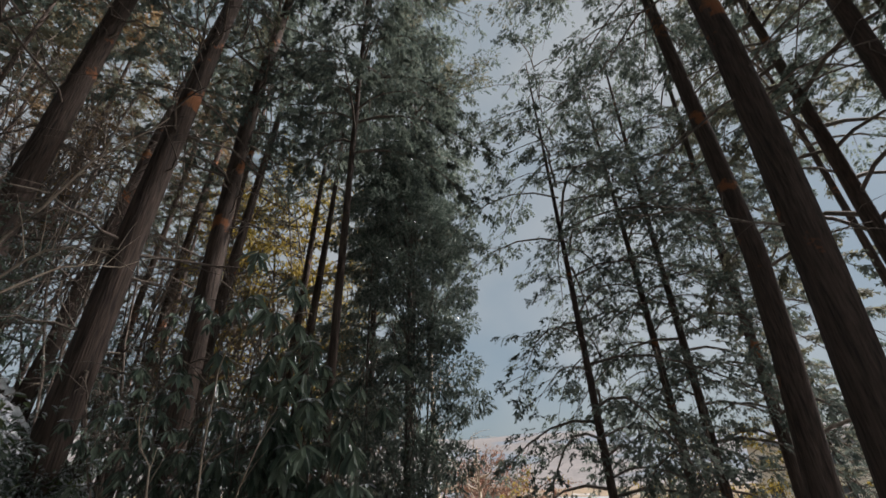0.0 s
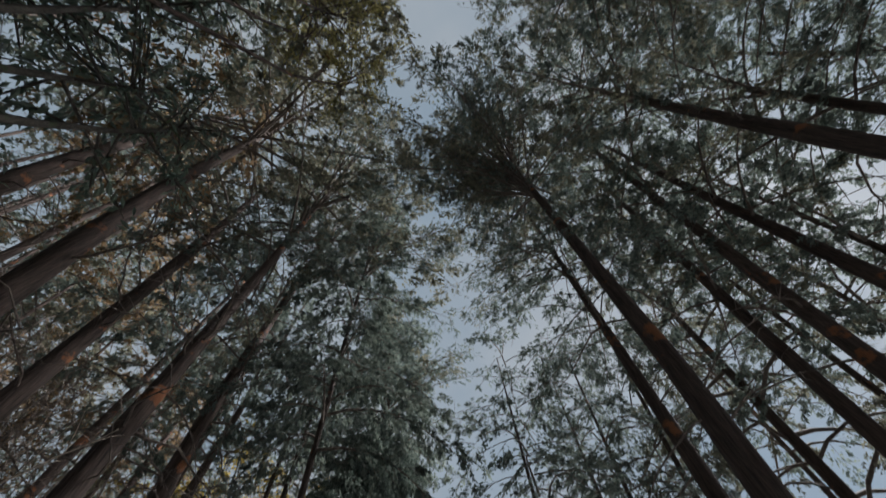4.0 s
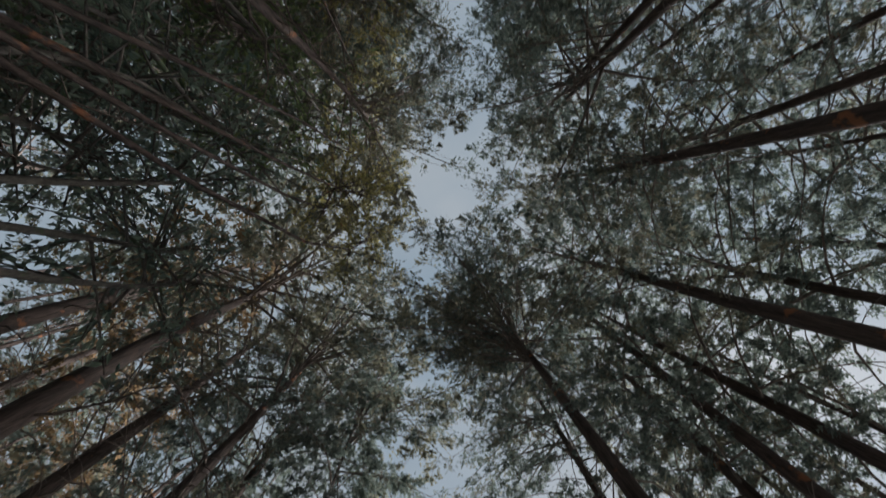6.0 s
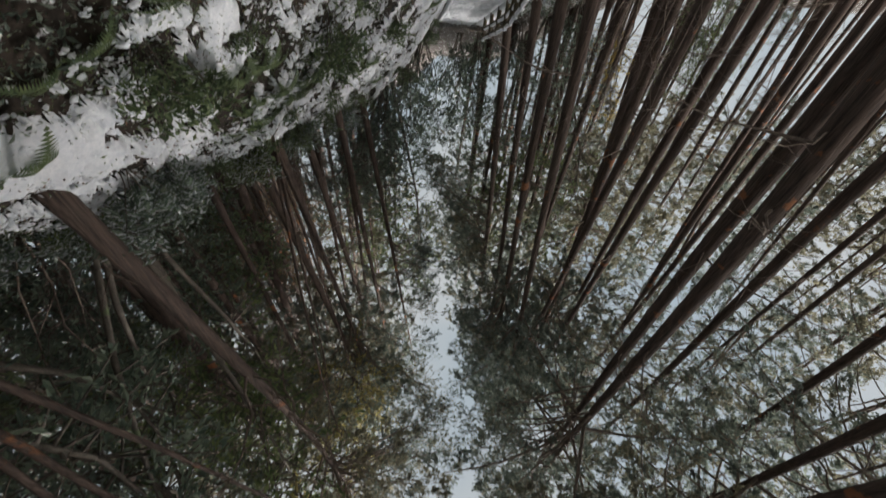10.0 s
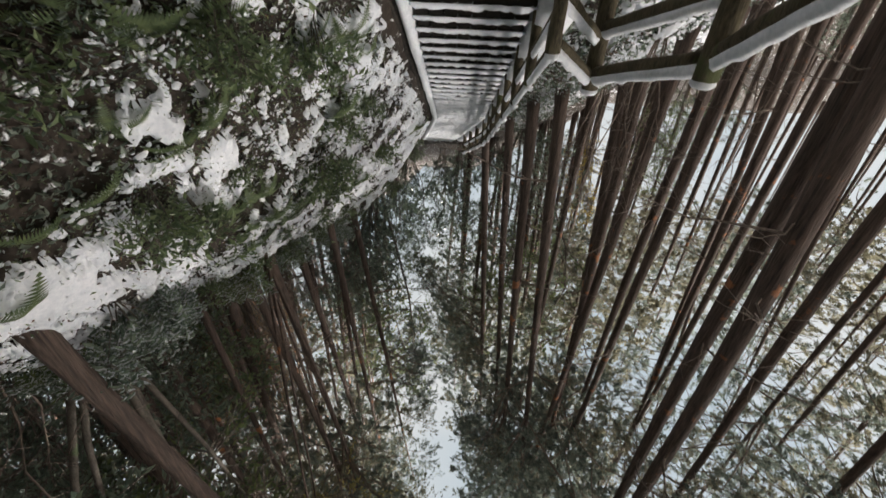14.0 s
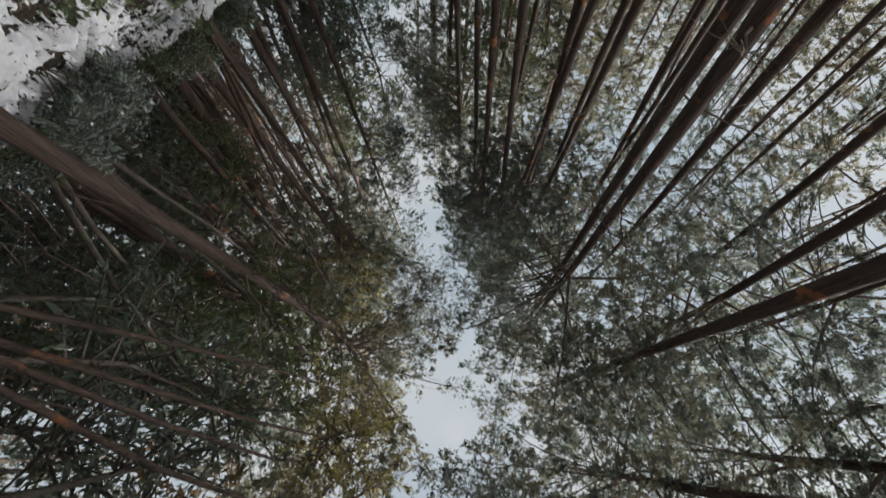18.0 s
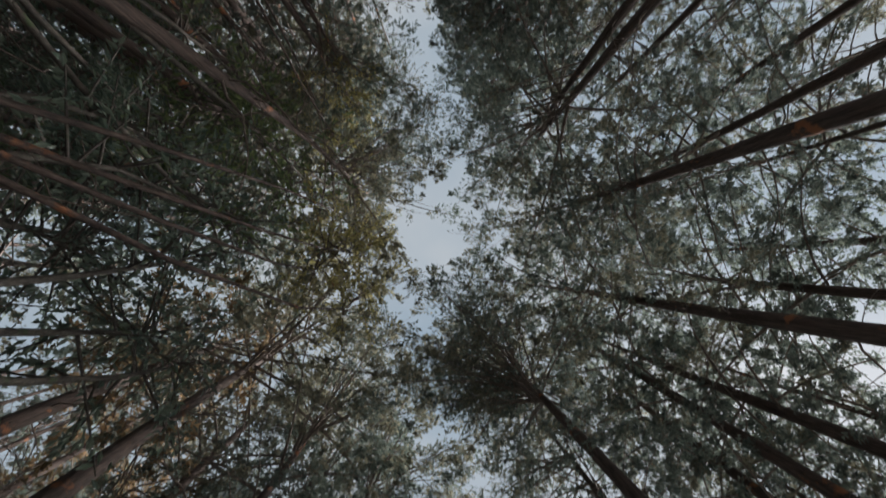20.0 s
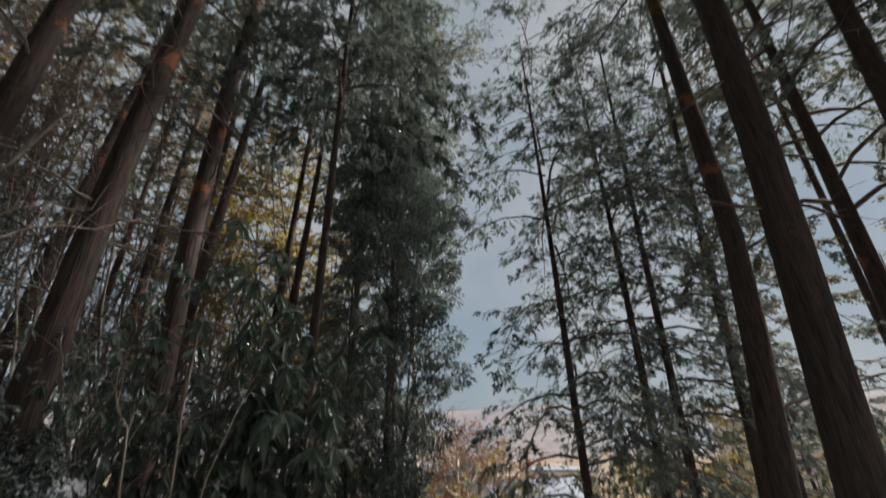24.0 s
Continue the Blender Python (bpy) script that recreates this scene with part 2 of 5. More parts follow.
def ground_z(x, y):
    x, y = np.asarray(x, float), np.asarray(y, float)
    # above y = -9.8 the trail turns to the left and the bank's foot goes with it
    foot = -0.55 - 0.12 * np.clip(-y - 9.8, 0, 14) * (1 + 0.06 * np.clip(-y - 9.8, 0, 14))
    u = np.maximum(foot - x, 0)
    fade = 1 / (1 + (np.maximum(y - 6, 0) / 25) ** 2) / (1 + (np.maximum(-y - 30, 0) / 40) ** 2)
    # ahead of the bend in the bank the wooded slope climbs on more steeply
    ease = 0.98 - 0.42 * np.clip((y + 0.5) / 3.5, 0, 1)
    bank = (1.36 * np.minimum(u, 20) - ease * 0.18 * np.log1p(np.exp(np.clip((u - 2.30) / 0.18, -30, 99)))) * fade
    v = np.maximum(x - 1.6, 0)
    # the far side falls away, more steeply above the fence
    right = -(0.25 + 0.38 * np.clip((1 - y) / 5, 0, 1)) * np.minimum(v, 14)
    z = trail_z(y) + bank + right
    rough = np.clip((u + v) / 1.0, 0, 1)
    z = z + rough * (0.34 * (value_noise(x * 0.9, y * 0.9, 1) - 0.5) + 0.22 * (value_noise(x * 2.7, y * 2.7, 2) - 0.5) + 0.10 * (value_noise(x * 6.1, y * 6.1, 3) - 0.5))
    z = z - 0.14 * (1 - rough)
    # an undercut hollow in the bank
    z = z - 0.75 * np.exp(-((x + 1.60) / 0.24) ** 2 - ((y + 1.75) / 0.30) ** 2)
    # a swell of the crest where a cypress stands on it
    z = z + 0.38 * np.exp(-((x + 2.45) / 0.65) ** 2 - ((y + 2.1) / 0.9) ** 2)
    far = np.hypot(x, y)
    ridge = np.clip((far - 560) / 420, 0, 1)
    return z + ridge * ridge * (3 - 2 * ridge) * (62 + 34 * value_noise(x / 300, y / 300, 5))


def spread(inner0, inner1, step, outer):
    mid = np.arange(inner0, inner1 + step, step)
    d, out = step, []
    while sum(out) < outer:
        d *= 1.25
        out.append(d)
    tail = np.cumsum(out)
    return np.concatenate([(inner0 - tail)[::-1], mid, inner1 + tail])


gx, gy = spread(-7, 7, 0.14, 3500), spread(-13, 7, 0.14, 3500)
mx, my = np.meshgrid(gx, gy)
mz = ground_z(mx, my)
soup = Soup()
nx, ny = len(gx), len(gy)
idx = np.arange(nx * ny).reshape(ny, nx)
soup.add(np.stack([mx, my, mz], -1).reshape(-1, 3), np.stack([idx[:-1, :-1], idx[:-1, 1:], idx[1:, 1:], idx[1:, :-1]], -1).reshape(-1, 4).tolist())
ground_mesh = soup.mesh("ground", SOIL)
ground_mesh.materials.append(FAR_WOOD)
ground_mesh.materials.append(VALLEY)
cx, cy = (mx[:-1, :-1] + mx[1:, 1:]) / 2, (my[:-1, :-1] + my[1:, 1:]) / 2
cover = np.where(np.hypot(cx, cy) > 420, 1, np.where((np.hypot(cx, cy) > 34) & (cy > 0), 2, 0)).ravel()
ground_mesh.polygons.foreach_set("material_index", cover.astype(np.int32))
tagged(place("ground", ground_mesh), "steep forest floor of dead leaves under patchy snow", "ground", kind="structure")


def gz(x, y):
    return float(ground_z(x, y))


# ---- trees ----
def crown_meshes(seed, limbs, radius, shoots, sprays, size, droop=0.25, mat=None, shape=0.75, rise=(0.15, 0.7), spray=None, inner=0.16, thick=1.0):
    """Foliage and limbs of a cypress crown 10 m high on the axis x = y = 0: limbs carry side shoots, shoots carry flat sprays."""
    rng = np.random.default_rng(seed)
    wood, leaf = Soup(), Soup()
    at, along, sizes = [], [], []
    for i in range(limbs):
        k = (i + rng.random()) / limbs
        h = 10 * k
        reach = radius * (1.05 * (1 - k) ** shape + 0.10) * rng.uniform(0.5, 1.15)
        az = i * 2.399 + rng.normal(0, 0.35)
        out = np.array([math.cos(az), math.sin(az), 0])
        side = np.array([-out[1], out[0], 0])
        up = rng.uniform(*rise)
        s = np.linspace(0, 1, 7)
        line = out * (s * reach)[:, None] + side * (rng.normal(0, 0.14) * reach * s * s)[:, None] + np.array([0, 0, 1]) * (h + up * reach * s - (up + droop) * reach * s * s)[:, None] + rng.normal(0, 0.02, (7, 3)) * s[:, None]
        wood.add(*tube(line if spray is None else line[::2], (thick * (0.008 + 0.009 * reach) * (1 - 0.88 * s))[::1 if spray is None else 2], 4 if spray is None else 3, cap=False))
        count = max(3, int(shoots * reach))
        for j in range(count):
            q = min(1.0, inner + (1 - inner) * ((j + rng.random()) / count) ** 0.85)
            p = np.array([np.interp(q, s, line[:, c]) for c in range(3)])
            sg = 1 if j % 2 else -1
            d = unit(out * rng.uniform(0.25, 1.1) + side * sg * rng.uniform(0.25, 1.0) + np.array([0, 0, rng.uniform(-0.35, 0.2)]))
            long = (0.22 + 0.24 * reach * (1.15 - q)) * rng.uniform(0.6, 1.25)
            bend = np.array([0, 0, -rng.uniform(0.1, 0.5) * long])
            if spray is None:
                wood.add(*tube([p, p + d * long + bend], [0.006, 0.002], 3, cap=False))
            across = unit(np.cross(d, (0, 0, 1)))
            for m in range(max(2, int(sprays * long / 0.45))):
                f = rng.uniform(0.05, 1.0) ** 0.55
                o = rng.uniform(-1, 1)
                at.append(p + d * long * f + bend * f * f + across * o * 0.28 * long * (1.15 - f) + np.array([0, 0, rng.normal(0, 0.03)]))
                along.append(d * rng.uniform(0.4, 1) + across * (o * 1.1 + rng.normal(0, 0.25)) + np.array([0, 0, rng.uniform(-0.7, 0.05)]))
                sizes.append(size * rng.uniform(0.65, 1.35))
    scatter(leaf, *(spray or SPRAY), at, along, sizes, rng, spin=0.8)
    return leaf.mesh("crown", mat or NEEDLE, False), wood.mesh("branchwork", TWIG)


NARROW = [crown_meshes(11, 44, 2.5, 2.7, 37, 0.112), crown_meshes(12, 50, 2.5, 2.6, 37, 0.112, 0.15), crown_meshes(17, 46, 2.5, 2.6, 37, 0.110, 0.2, NEEDLE_MIXED)]
WIDE = [crown_meshes(13, 46, 3.7, 2.2, 34, 0.112, 0.2, shape=0.5), crown_meshes(14, 50, 3.7, 2.0, 34, 0.112, 0.3, NEEDLE_MIXED, shape=0.5), crown_meshes(16, 44, 3.8, 2.1, 34, 0.110, 0.12, shape=0.45)]
OVER = [crown_meshes(26, 60, 3.7, 2.1, 34, 0.096, 0.2, shape=0.38, inner=0.06, thick=0.6, rise=(0.3, 0.9)), crown_meshes(27, 60, 3.7, 2.0, 34, 0.096, 0.1, NEEDLE_MIXED, shape=0.38, inner=0.06, thick=0.6, rise=(0.3, 0.9))]
DENSE = [crown_meshes(18, 60, 2.3, 7.4, 24, 0.118, 0.3, shape=0.45)]
FAR = [crown_meshes(21, 30, 2.6, 2.1, 15, 0.19, 0.25, None, spray=SPRAY_FAR), crown_meshes(22, 34, 2.6, 1.9, 15, 0.19, 0.15, NEEDLE_MIXED, spray=SPRAY_FAR), crown_meshes(23, 34, 2.6, 2.2, 11, 0.19, 0.3, NEEDLE_BROWN, spray=SPRAY_FAR)]
THIN = [crown_meshes(24, 30, 2.6, 2.4, 31, 0.105, 0.2), crown_meshes(25, 34, 2.6, 2.3, 31, 0.105, 0.3, NEEDLE_MIXED)]
LACY = [crown_meshes(19, 54, 2.5, 5.2, 19, 0.094, 0.55, shape=0.26, inner=0.2, thick=0.75), crown_meshes(20, 52, 2.5, 5.0, 19, 0.094, 0.45, shape=0.26, inner=0.2, thick=0.75)]
SPARSE = [crown_meshes(28, 20, 2.4, 1.8, 13, 0.17, 0.2, None, spray=SPRAY_FAR), crown_meshes(29, 20, 2.4, 1.7, 13, 0.17, 0.2, NEEDLE_MIXED, spray=SPRAY_FAR)]
RADIUS = {"rust": 2.6, "sparse": 2.4, "over": 3.7, "lacy": 2.5, "narrow": 2.5, "wide": 3.7, "dense": 2.3, "far": 2.6, "thin": 2.6}
KINDS = {"rust": FAR[2:], "sparse": SPARSE, "over": OVER, "lacy": LACY, "narrow": NARROW, "wide": WIDE, "dense": DENSE, "far": FAR[:2], "thin": THIN}


def dead_branch_mesh(seed):
    """A bare drooping branch with twigs, about 1 m long, along x."""
    rng = np.random.default_rng(seed)
    s = np.linspace(0, 1, 7)
    line = np.stack([s, 0.10 * np.sin(s * rng.uniform(2, 5) + rng.random() * 6), rng.uniform(-0.1, 0.3) * s - rng.uniform(0.05, 0.45) * s * s], -1) + rng.normal(0, 0.012, (7, 3))
    line[0] = 0
    soup = Soup().add(*tube(line, 0.012 * (1 - 0.8 * s) + 0.001, 4, cap=False))
    for k in range(rng.integers(5, 9)):
        q = rng.uniform(0.25, 0.95)
        p = np.array([np.interp(q, s, line[:, c]) for c in range(3)])
        d = np.array([rng.uniform(0.3, 1), rng.choice([-1, 1]) * rng.uniform(0.3, 1), rng.uniform(-0.6, 0.4)]) * rng.uniform(0.15, 0.42)
        mid = p + d * 0.5 + rng.normal(0, 0.02, 3)
        soup.add(*tube([p, mid, p + d + np.array([0, 0, -0.05])], [0.005, 0.0035, 0.0012], 3, cap=False))
    return soup.mesh("dead_branch", TWIG)


DEAD = [dead_branch_mesh(30 + i) for i in range(7)]


def trunk_soup(base, top, dia, rng, sides=11, rings=16, foot=None):
    """A tapering trunk with a flared foot, slightly wavy and lumpy."""
    s = np.linspace(0, 1, rings) ** 1.15
    line = np.outer(1 - s, base) + np.outer(s, top)
    wob = dia * 0.10 * np.sin(s * rng.uniform(5, 9) + rng.random() * 6) * np.sin(s * np.pi)
    line[:, 0] += wob
    line[:, 1] += dia * 0.10 * np.sin(s * rng.uniform(5, 9) + rng.random() * 6) * np.sin(s * np.pi)
    if foot:
        away = np.clip(1 - line[:, 2] / foot[2], 0, 1) ** 1.3
        line[:, 0] += foot[0] * away
        line[:, 1] += foot[1] * away
    r = dia / 2 * (1.06 - 0.90 * s ** 1.1)
    r[0] *= 1.4
    r[1] *= 1.03
    return Soup().add(*tube(line, r, sides, rng, 0.05)), line, r


tree_count = 0
# trunks bent near the ground: offset of the foot, height of the bend
FEET = {(-3.17, 3.94): (0.03, 0.02, 3.2), (-3.71, 5.85): (0.35, 0.21, 7.0), (-4.30, 2.41): (0.28, 0.47, 7.0), (-6.62, 2.36): (0.04, 0.12, 7.0), (-5.35, 4.63): (0.02, 0.02, 7.0), (2.72, 8.04): (0.04, -0.01, 7.0), (5.61, 8.65): (-0.03, 0.02, 7.0), (4.05, 5.06): (-0.81, 0.60, 7.5), (3.27, 3.30): (-0.54, 0.41, 8.0), (5.42, -1.52): (-0.01, -0.04, 7.0), (4.04, -4.51): (-0.21, -0.17, 7.0), (3.89, -5.15): (0.17, 0.13, 7.0), (6.58, -6.30): (0.19, 0.21, 7.0), (3.45, -7.75): (0.05, 0.02, 7.0), (4.86, -9.21): (0.09, 0.05, 7.0), (-2.27, -2.29): (-0.24, 0.31, 7.0)}


def cypress(x, y, dia, top, crown_from, crown_r=2.5, lean=(0.0, 0.0), dead=10, kind="narrow", near=True, stretch=(1.0, 1.0), group="planted cypress stand", label=""):
    """A tall planted cypress: trunk, dead lower branches, living crown. lean: metres sideways per metre up; top and crown_from: heights in the place."""
    global tree_count
    tree_count += 1
    rng = np.random.default_rng(500 + tree_count)
    z = gz(x, y) - 0.12
    tall = top - z
    tree = thing("cypress_tree", x, y, z, label or "tall straight cypress with bare red-brown trunk and dark crown", "tree", group)
    soup, line, rad = trunk_soup((0, 0, -0.25), (lean[0] * tall, lean[1] * tall, tall), dia, rng, 12 if near else 7, 18 if near else 8, FEET.get((x, y)))
    part("trunk", soup, BARK, tree)
    leaf, wood = KINDS[kind][tree_count % len(KINDS[kind])]
    wide = crown_r / RADIUS[kind]
    c0 = crown_from - z
    m = Matrix.Translation((lean[0] * c0, lean[1] * c0, c0)) @ Matrix.Diagonal((wide * stretch[0], wide * stretch[1], (top + 0.3 - crown_from) / 10, 1)) @ Matrix.Rotation(rng.random() * 6.28, 4, "Z")
    tagged(place("crown", leaf, tree, m), kind="stuff")
    tagged(place("branchwork", wood, tree, m), kind="stuff")
    for i in range(dead):
        q = rng.uniform(0.12, 1) * c0
        ang = rng.random() * 6.283
        p = np.array([np.interp(q, line[:, 2], line[:, 0]), np.interp(q, line[:, 2], line[:, 1]), q])
        place("dead_branch", DEAD[int(rng.integers(len(DEAD)))], tree, Matrix.Translation(p) @ Matrix.Rotation(ang, 4, "Z") @ Matrix.Rotation(rng.uniform(-0.3, 0.3), 4, "Y") @ Matrix.Scale(rng.uniform(0.7, 2.0), 4))
    return tree


# trees that stand apart: x, y, thickness, top, start of crown, crown radius, lean x, lean y, dead branches
# (kind of crown last)
LEFT_AHEAD = [
    (-3.17, 3.94, 0.270, 18.5, 9.5, 2.6, 0.020, 0.028, 30, "thin"), (-3.71, 5.85, 0.313, 19.5, 8.5, 3.7, 0.032, 0.029, 30, "over"), (-5.35, 9.22, 0.288, 18.0, 11.0, 2.5, 0.051, 0.029, 20, "narrow"),
    (-6.69, 10.91, 0.311, 17.5, 11.0, 2.4, 0.036, 0.022, 13, "narrow"), (-4.30, 2.41, 0.341, 20.5, 12.8, 5.0, -0.029, 0.013, 27, "over"), (-6.62, 2.36, 0.370, 21.5, 12.0, 3.0, -0.006, 0.007, 23, "rust"),
    (-7.05, 7.59, 0.260, 19.0, 9.5, 2.5, 0.049, 0.045, 20, "narrow"), (-8.20, 11.83, 0.293, 19.0, 9.0, 2.5, 0.019, 0.013, 13, "narrow"), (-4.51, 11.93, 0.328, 15.0, 10.5, 2.0, 0.033, 0.012, 13, "narrow"),
    (-3.76, 11.08, 0.316, 14.5, 10.5, 2.0, 0.032, 0.011, 13, "narrow"), (-5.35, 4.63, 0.356, 20.0, 10.5, 2.9, -0.001, 0.005, 23, "wide"),
]
AHEAD = [(-0.85, 10.2, 0.17, 18.5, 6.5, 2.2, 0.0, 0.0, 2, "dense"), (-1.50, 6.0, 0.14, 18.5, 6.6, 2.0, 0.0, 0.0, 3, "dense"), (-0.95, 10.9, 0.22, 19.0, 7.0, 2.1, 0.01, 0.0, 2, "dense"), (-2.0, 12.0, 0.28, 15.0, 2.0, 2.1, 0.0, 0.0, 2, "dense")]
RIGHT_AHEAD = [
    (2.72, 8.04, 0.190, 11.6, 0.2, 3.1, -0.016, 0.006, 6, "lacy"), (4.63, 9.25, 0.250, 12.0, 0.5, 2.7, -0.010, 0.005, 6, "lacy"), (4.62, 8.58, 0.220, 12.8, 1.5, 2.4, 0.011, -0.006, 6, "lacy"),
    (5.61, 8.65, 0.270, 14.5, 2.0, 2.5, 0.037, -0.029, 6, "lacy"), (4.05, 5.06, 0.331, 17.5, 8.5, 3.4, -0.010, 0.001, 8, "over"), (3.27, 3.30, 0.340, 20.0, 12.0, 4.1, -0.028, -0.010, 8, "over"),
    (7.73, 6.92, 0.370, 19.5, 5.0, 3.8, -0.003, -0.013, 6, "wide"), (9.60, 8.70, 0.260, 17.0, 8.5, 3.7, 0.000, 0.000, 4, "wide"), (10.20, 4.90, 0.260, 18.5, 8.0, 3.9, 0.010, 0.000, 4, "wide"),
    (8.90, 2.90, 0.240, 18.0, 8.0, 3.4, 0.000, 0.010, 4, "narrow"), (7.60, 10.25, 0.235, 10.5, 4.5, 1.7, 0.030, -0.025, 4, "narrow"), (5.42, -1.52, 0.370, 22.0, 11.5, 3.7, -0.004, -0.040, 8, "over"),
    (11.09, -0.39, 0.370, 21.0, 10.0, 3.6, -0.002, -0.008, 5, "narrow"), (8.48, 1.04, 0.370, 20.0, 10.0, 3.8, -0.002, -0.038, 6, "wide"), (5.55, 0.83, 0.370, 21.0, 12.6, 4.6, -0.002, 0.002, 8, "over"),
    (5.94, 4.76, 0.370, 19.5, 8.5, 2.8, 0.026, -0.040, 6, "narrow"), (6.22, 4.16, 0.370, 22.5, 10.5, 2.8, -0.004, -0.065, 6, "thin"), (6.58, 2.65, 0.370, 19.5, 9.0, 2.8, 0.003, 0.005, 6, "thin"),
    (8.80, 5.50, 0.240, 19.0, 10.0, 2.8, 0.010, 0.000, 5, "thin"),
]
BEHIND_RIGHT = [
    (7.67, -3.78, 0.350, 21.5, 12.0, 4.0, 0.010, 0.023, 8, "wide"), (10.20, -3.20, 0.250, 21.0, 11.0, 3.8, 0.000, 0.010, 5, "wide"), (12.50, -6.00, 0.250, 21.0, 11.0, 3.8, 0.010, 0.000, 5, "wide"), (9.80, -8.20, 0.230, 21.5, 12.0, 3.2, 0.000, 0.000, 5, "wide"), (4.04, -4.51, 0.312, 22.0, 12.5, 3.9, -0.002, 0.009, 10, "wide"), (3.89, -5.15, 0.293, 21.5, 13.0, 2.4, 0.017, 0.018, 8, "thin"),
    (6.58, -6.30, 0.304, 22.0, 13.0, 2.7, 0.004, 0.007, 8, "thin"), (11.58, -9.15, 0.280, 22.0, 13.0, 2.4, 0.015, 0.020, 5, "thin"), (14.17, -10.88, 0.276, 22.0, 13.0, 2.4, 0.048, 0.071, 5, "thin"),
    (8.85, -6.08, 0.324, 22.5, 13.0, 2.7, 0.028, 0.049, 6, "thin"), (3.45, -7.75, 0.230, 22.0, 13.0, 2.7, -0.021, -0.011, 7, "narrow"), (3.30, -8.53, 0.226, 22.5, 13.5, 2.5, 0.029, 0.012, 6, "narrow"),
    (4.39, -7.61, 0.237, 22.0, 13.5, 2.4, -0.027, -0.016, 6, "thin"), (1.35, -8.30, 0.215, 20.5, 13.0, 1.9, 0.064, 0.013, 6, "narrow"), (1.68, -7.69, 0.215, 21.0, 13.0, 1.9, 0.083, 0.023, 6, "narrow"),
    (3.44, -9.82, 0.195, 21.5, 13.5, 2.5, 0.071, 0.028, 5, "thin"), (6.39, -9.19, 0.223, 22.5, 14.0, 2.4, 0.022, 0.017, 5, "thin"), (8.92, -13.80, 0.206, 24.0, 15.0, 2.4, 0.082, 0.059, 4, "thin"),
    (6.78, -8.73, 0.217, 22.5, 14.0, 2.4, -0.009, -0.008, 5, "thin"), (1.18, -10.16, 0.201, 21.0, 13.5, 1.6, 0.076, 0.012, 5, "narrow"), (0.71, -11.40, 0.206, 21.5, 14.0, 1.6, 0.079, 0.008, 5, "narrow"),
    (11.22, -12.72, 0.236, 22.0, 13.0, 2.4, 0.065, 0.064, 5, "thin"), (4.86, -9.21, 0.246, 22.0, 13.0, 2.2, -0.012, -0.006, 6, "thin"), (7.99, -11.95, 0.233, 22.0, 13.0, 2.2, 0.037, 0.026, 5, "thin"),
]
BEHIND_LEFT = [
    (-2.27, -2.29, 0.150, 19.0, 11.0, 3.1, 0.026, -0.035, 10, "over"), (-3.38, -5.55, 0.170, 21.0, 12.5, 2.1, 0.097, -0.053, 8, "narrow"), (-3.18, -5.98, 0.155, 21.0, 12.5, 2.3, 0.092, -0.048, 8, "narrow"),
    (-3.41, -7.64, 0.158, 22.0, 13.5, 2.2, 0.103, -0.039, 7, "narrow"), (-2.65, -7.81, 0.145, 22.0, 13.5, 1.8, 0.069, -0.022, 7, "thin"), (-6.80, -7.31, 0.181, 23.0, 13.5, 2.0, 0.085, -0.069, 6, "narrow"),
    (-4.83, -4.71, 0.184, 21.5, 12.5, 2.0, 0.045, -0.046, 8, "narrow"), (-2.46, -8.96, 0.146, 22.0, 13.5, 1.8, 0.104, -0.025, 6, "thin"), (-6.45, -6.19, 0.190, 22.0, 13.0, 2.0, 0.050, -0.050, 6, "narrow"),
    (-5.43, -1.54, 0.240, 21.0, 12.0, 2.8, 0.005, -0.018, 10, "wide"), (-6.63, -1.74, 0.215, 21.0, 12.0, 2.3, 0.045, -0.100, 8, "wide"),
]
# crowns grown towards the light over the trail
LOPSIDED = {(-4.30, 2.41): (1.45, 1.1), (-2.27, -2.29): (1.0, 1.0), (5.55, 0.83): (1.3, 0.9), (3.27, 3.30): (1.15, 1.0), (5.42, -1.52): (1.15, 0.95), (-3.71, 5.85): (1.15, 1.0)}
stand, lining = [], []
for rows in (LEFT_AHEAD, AHEAD, RIGHT_AHEAD, BEHIND_RIGHT, BEHIND_LEFT):
    for x, y, dia, top, start, r, lx, ly, dead, kind in rows:
        tree = cypress(x, y, dia, top, start, r, (lx, ly), dead, kind, stretch=LOPSIDED.get((x, y), (1.0, 1.0)))
        if top > 17:
            lining.append((tree, x, y, lx, ly))
        stand.append((x, y))

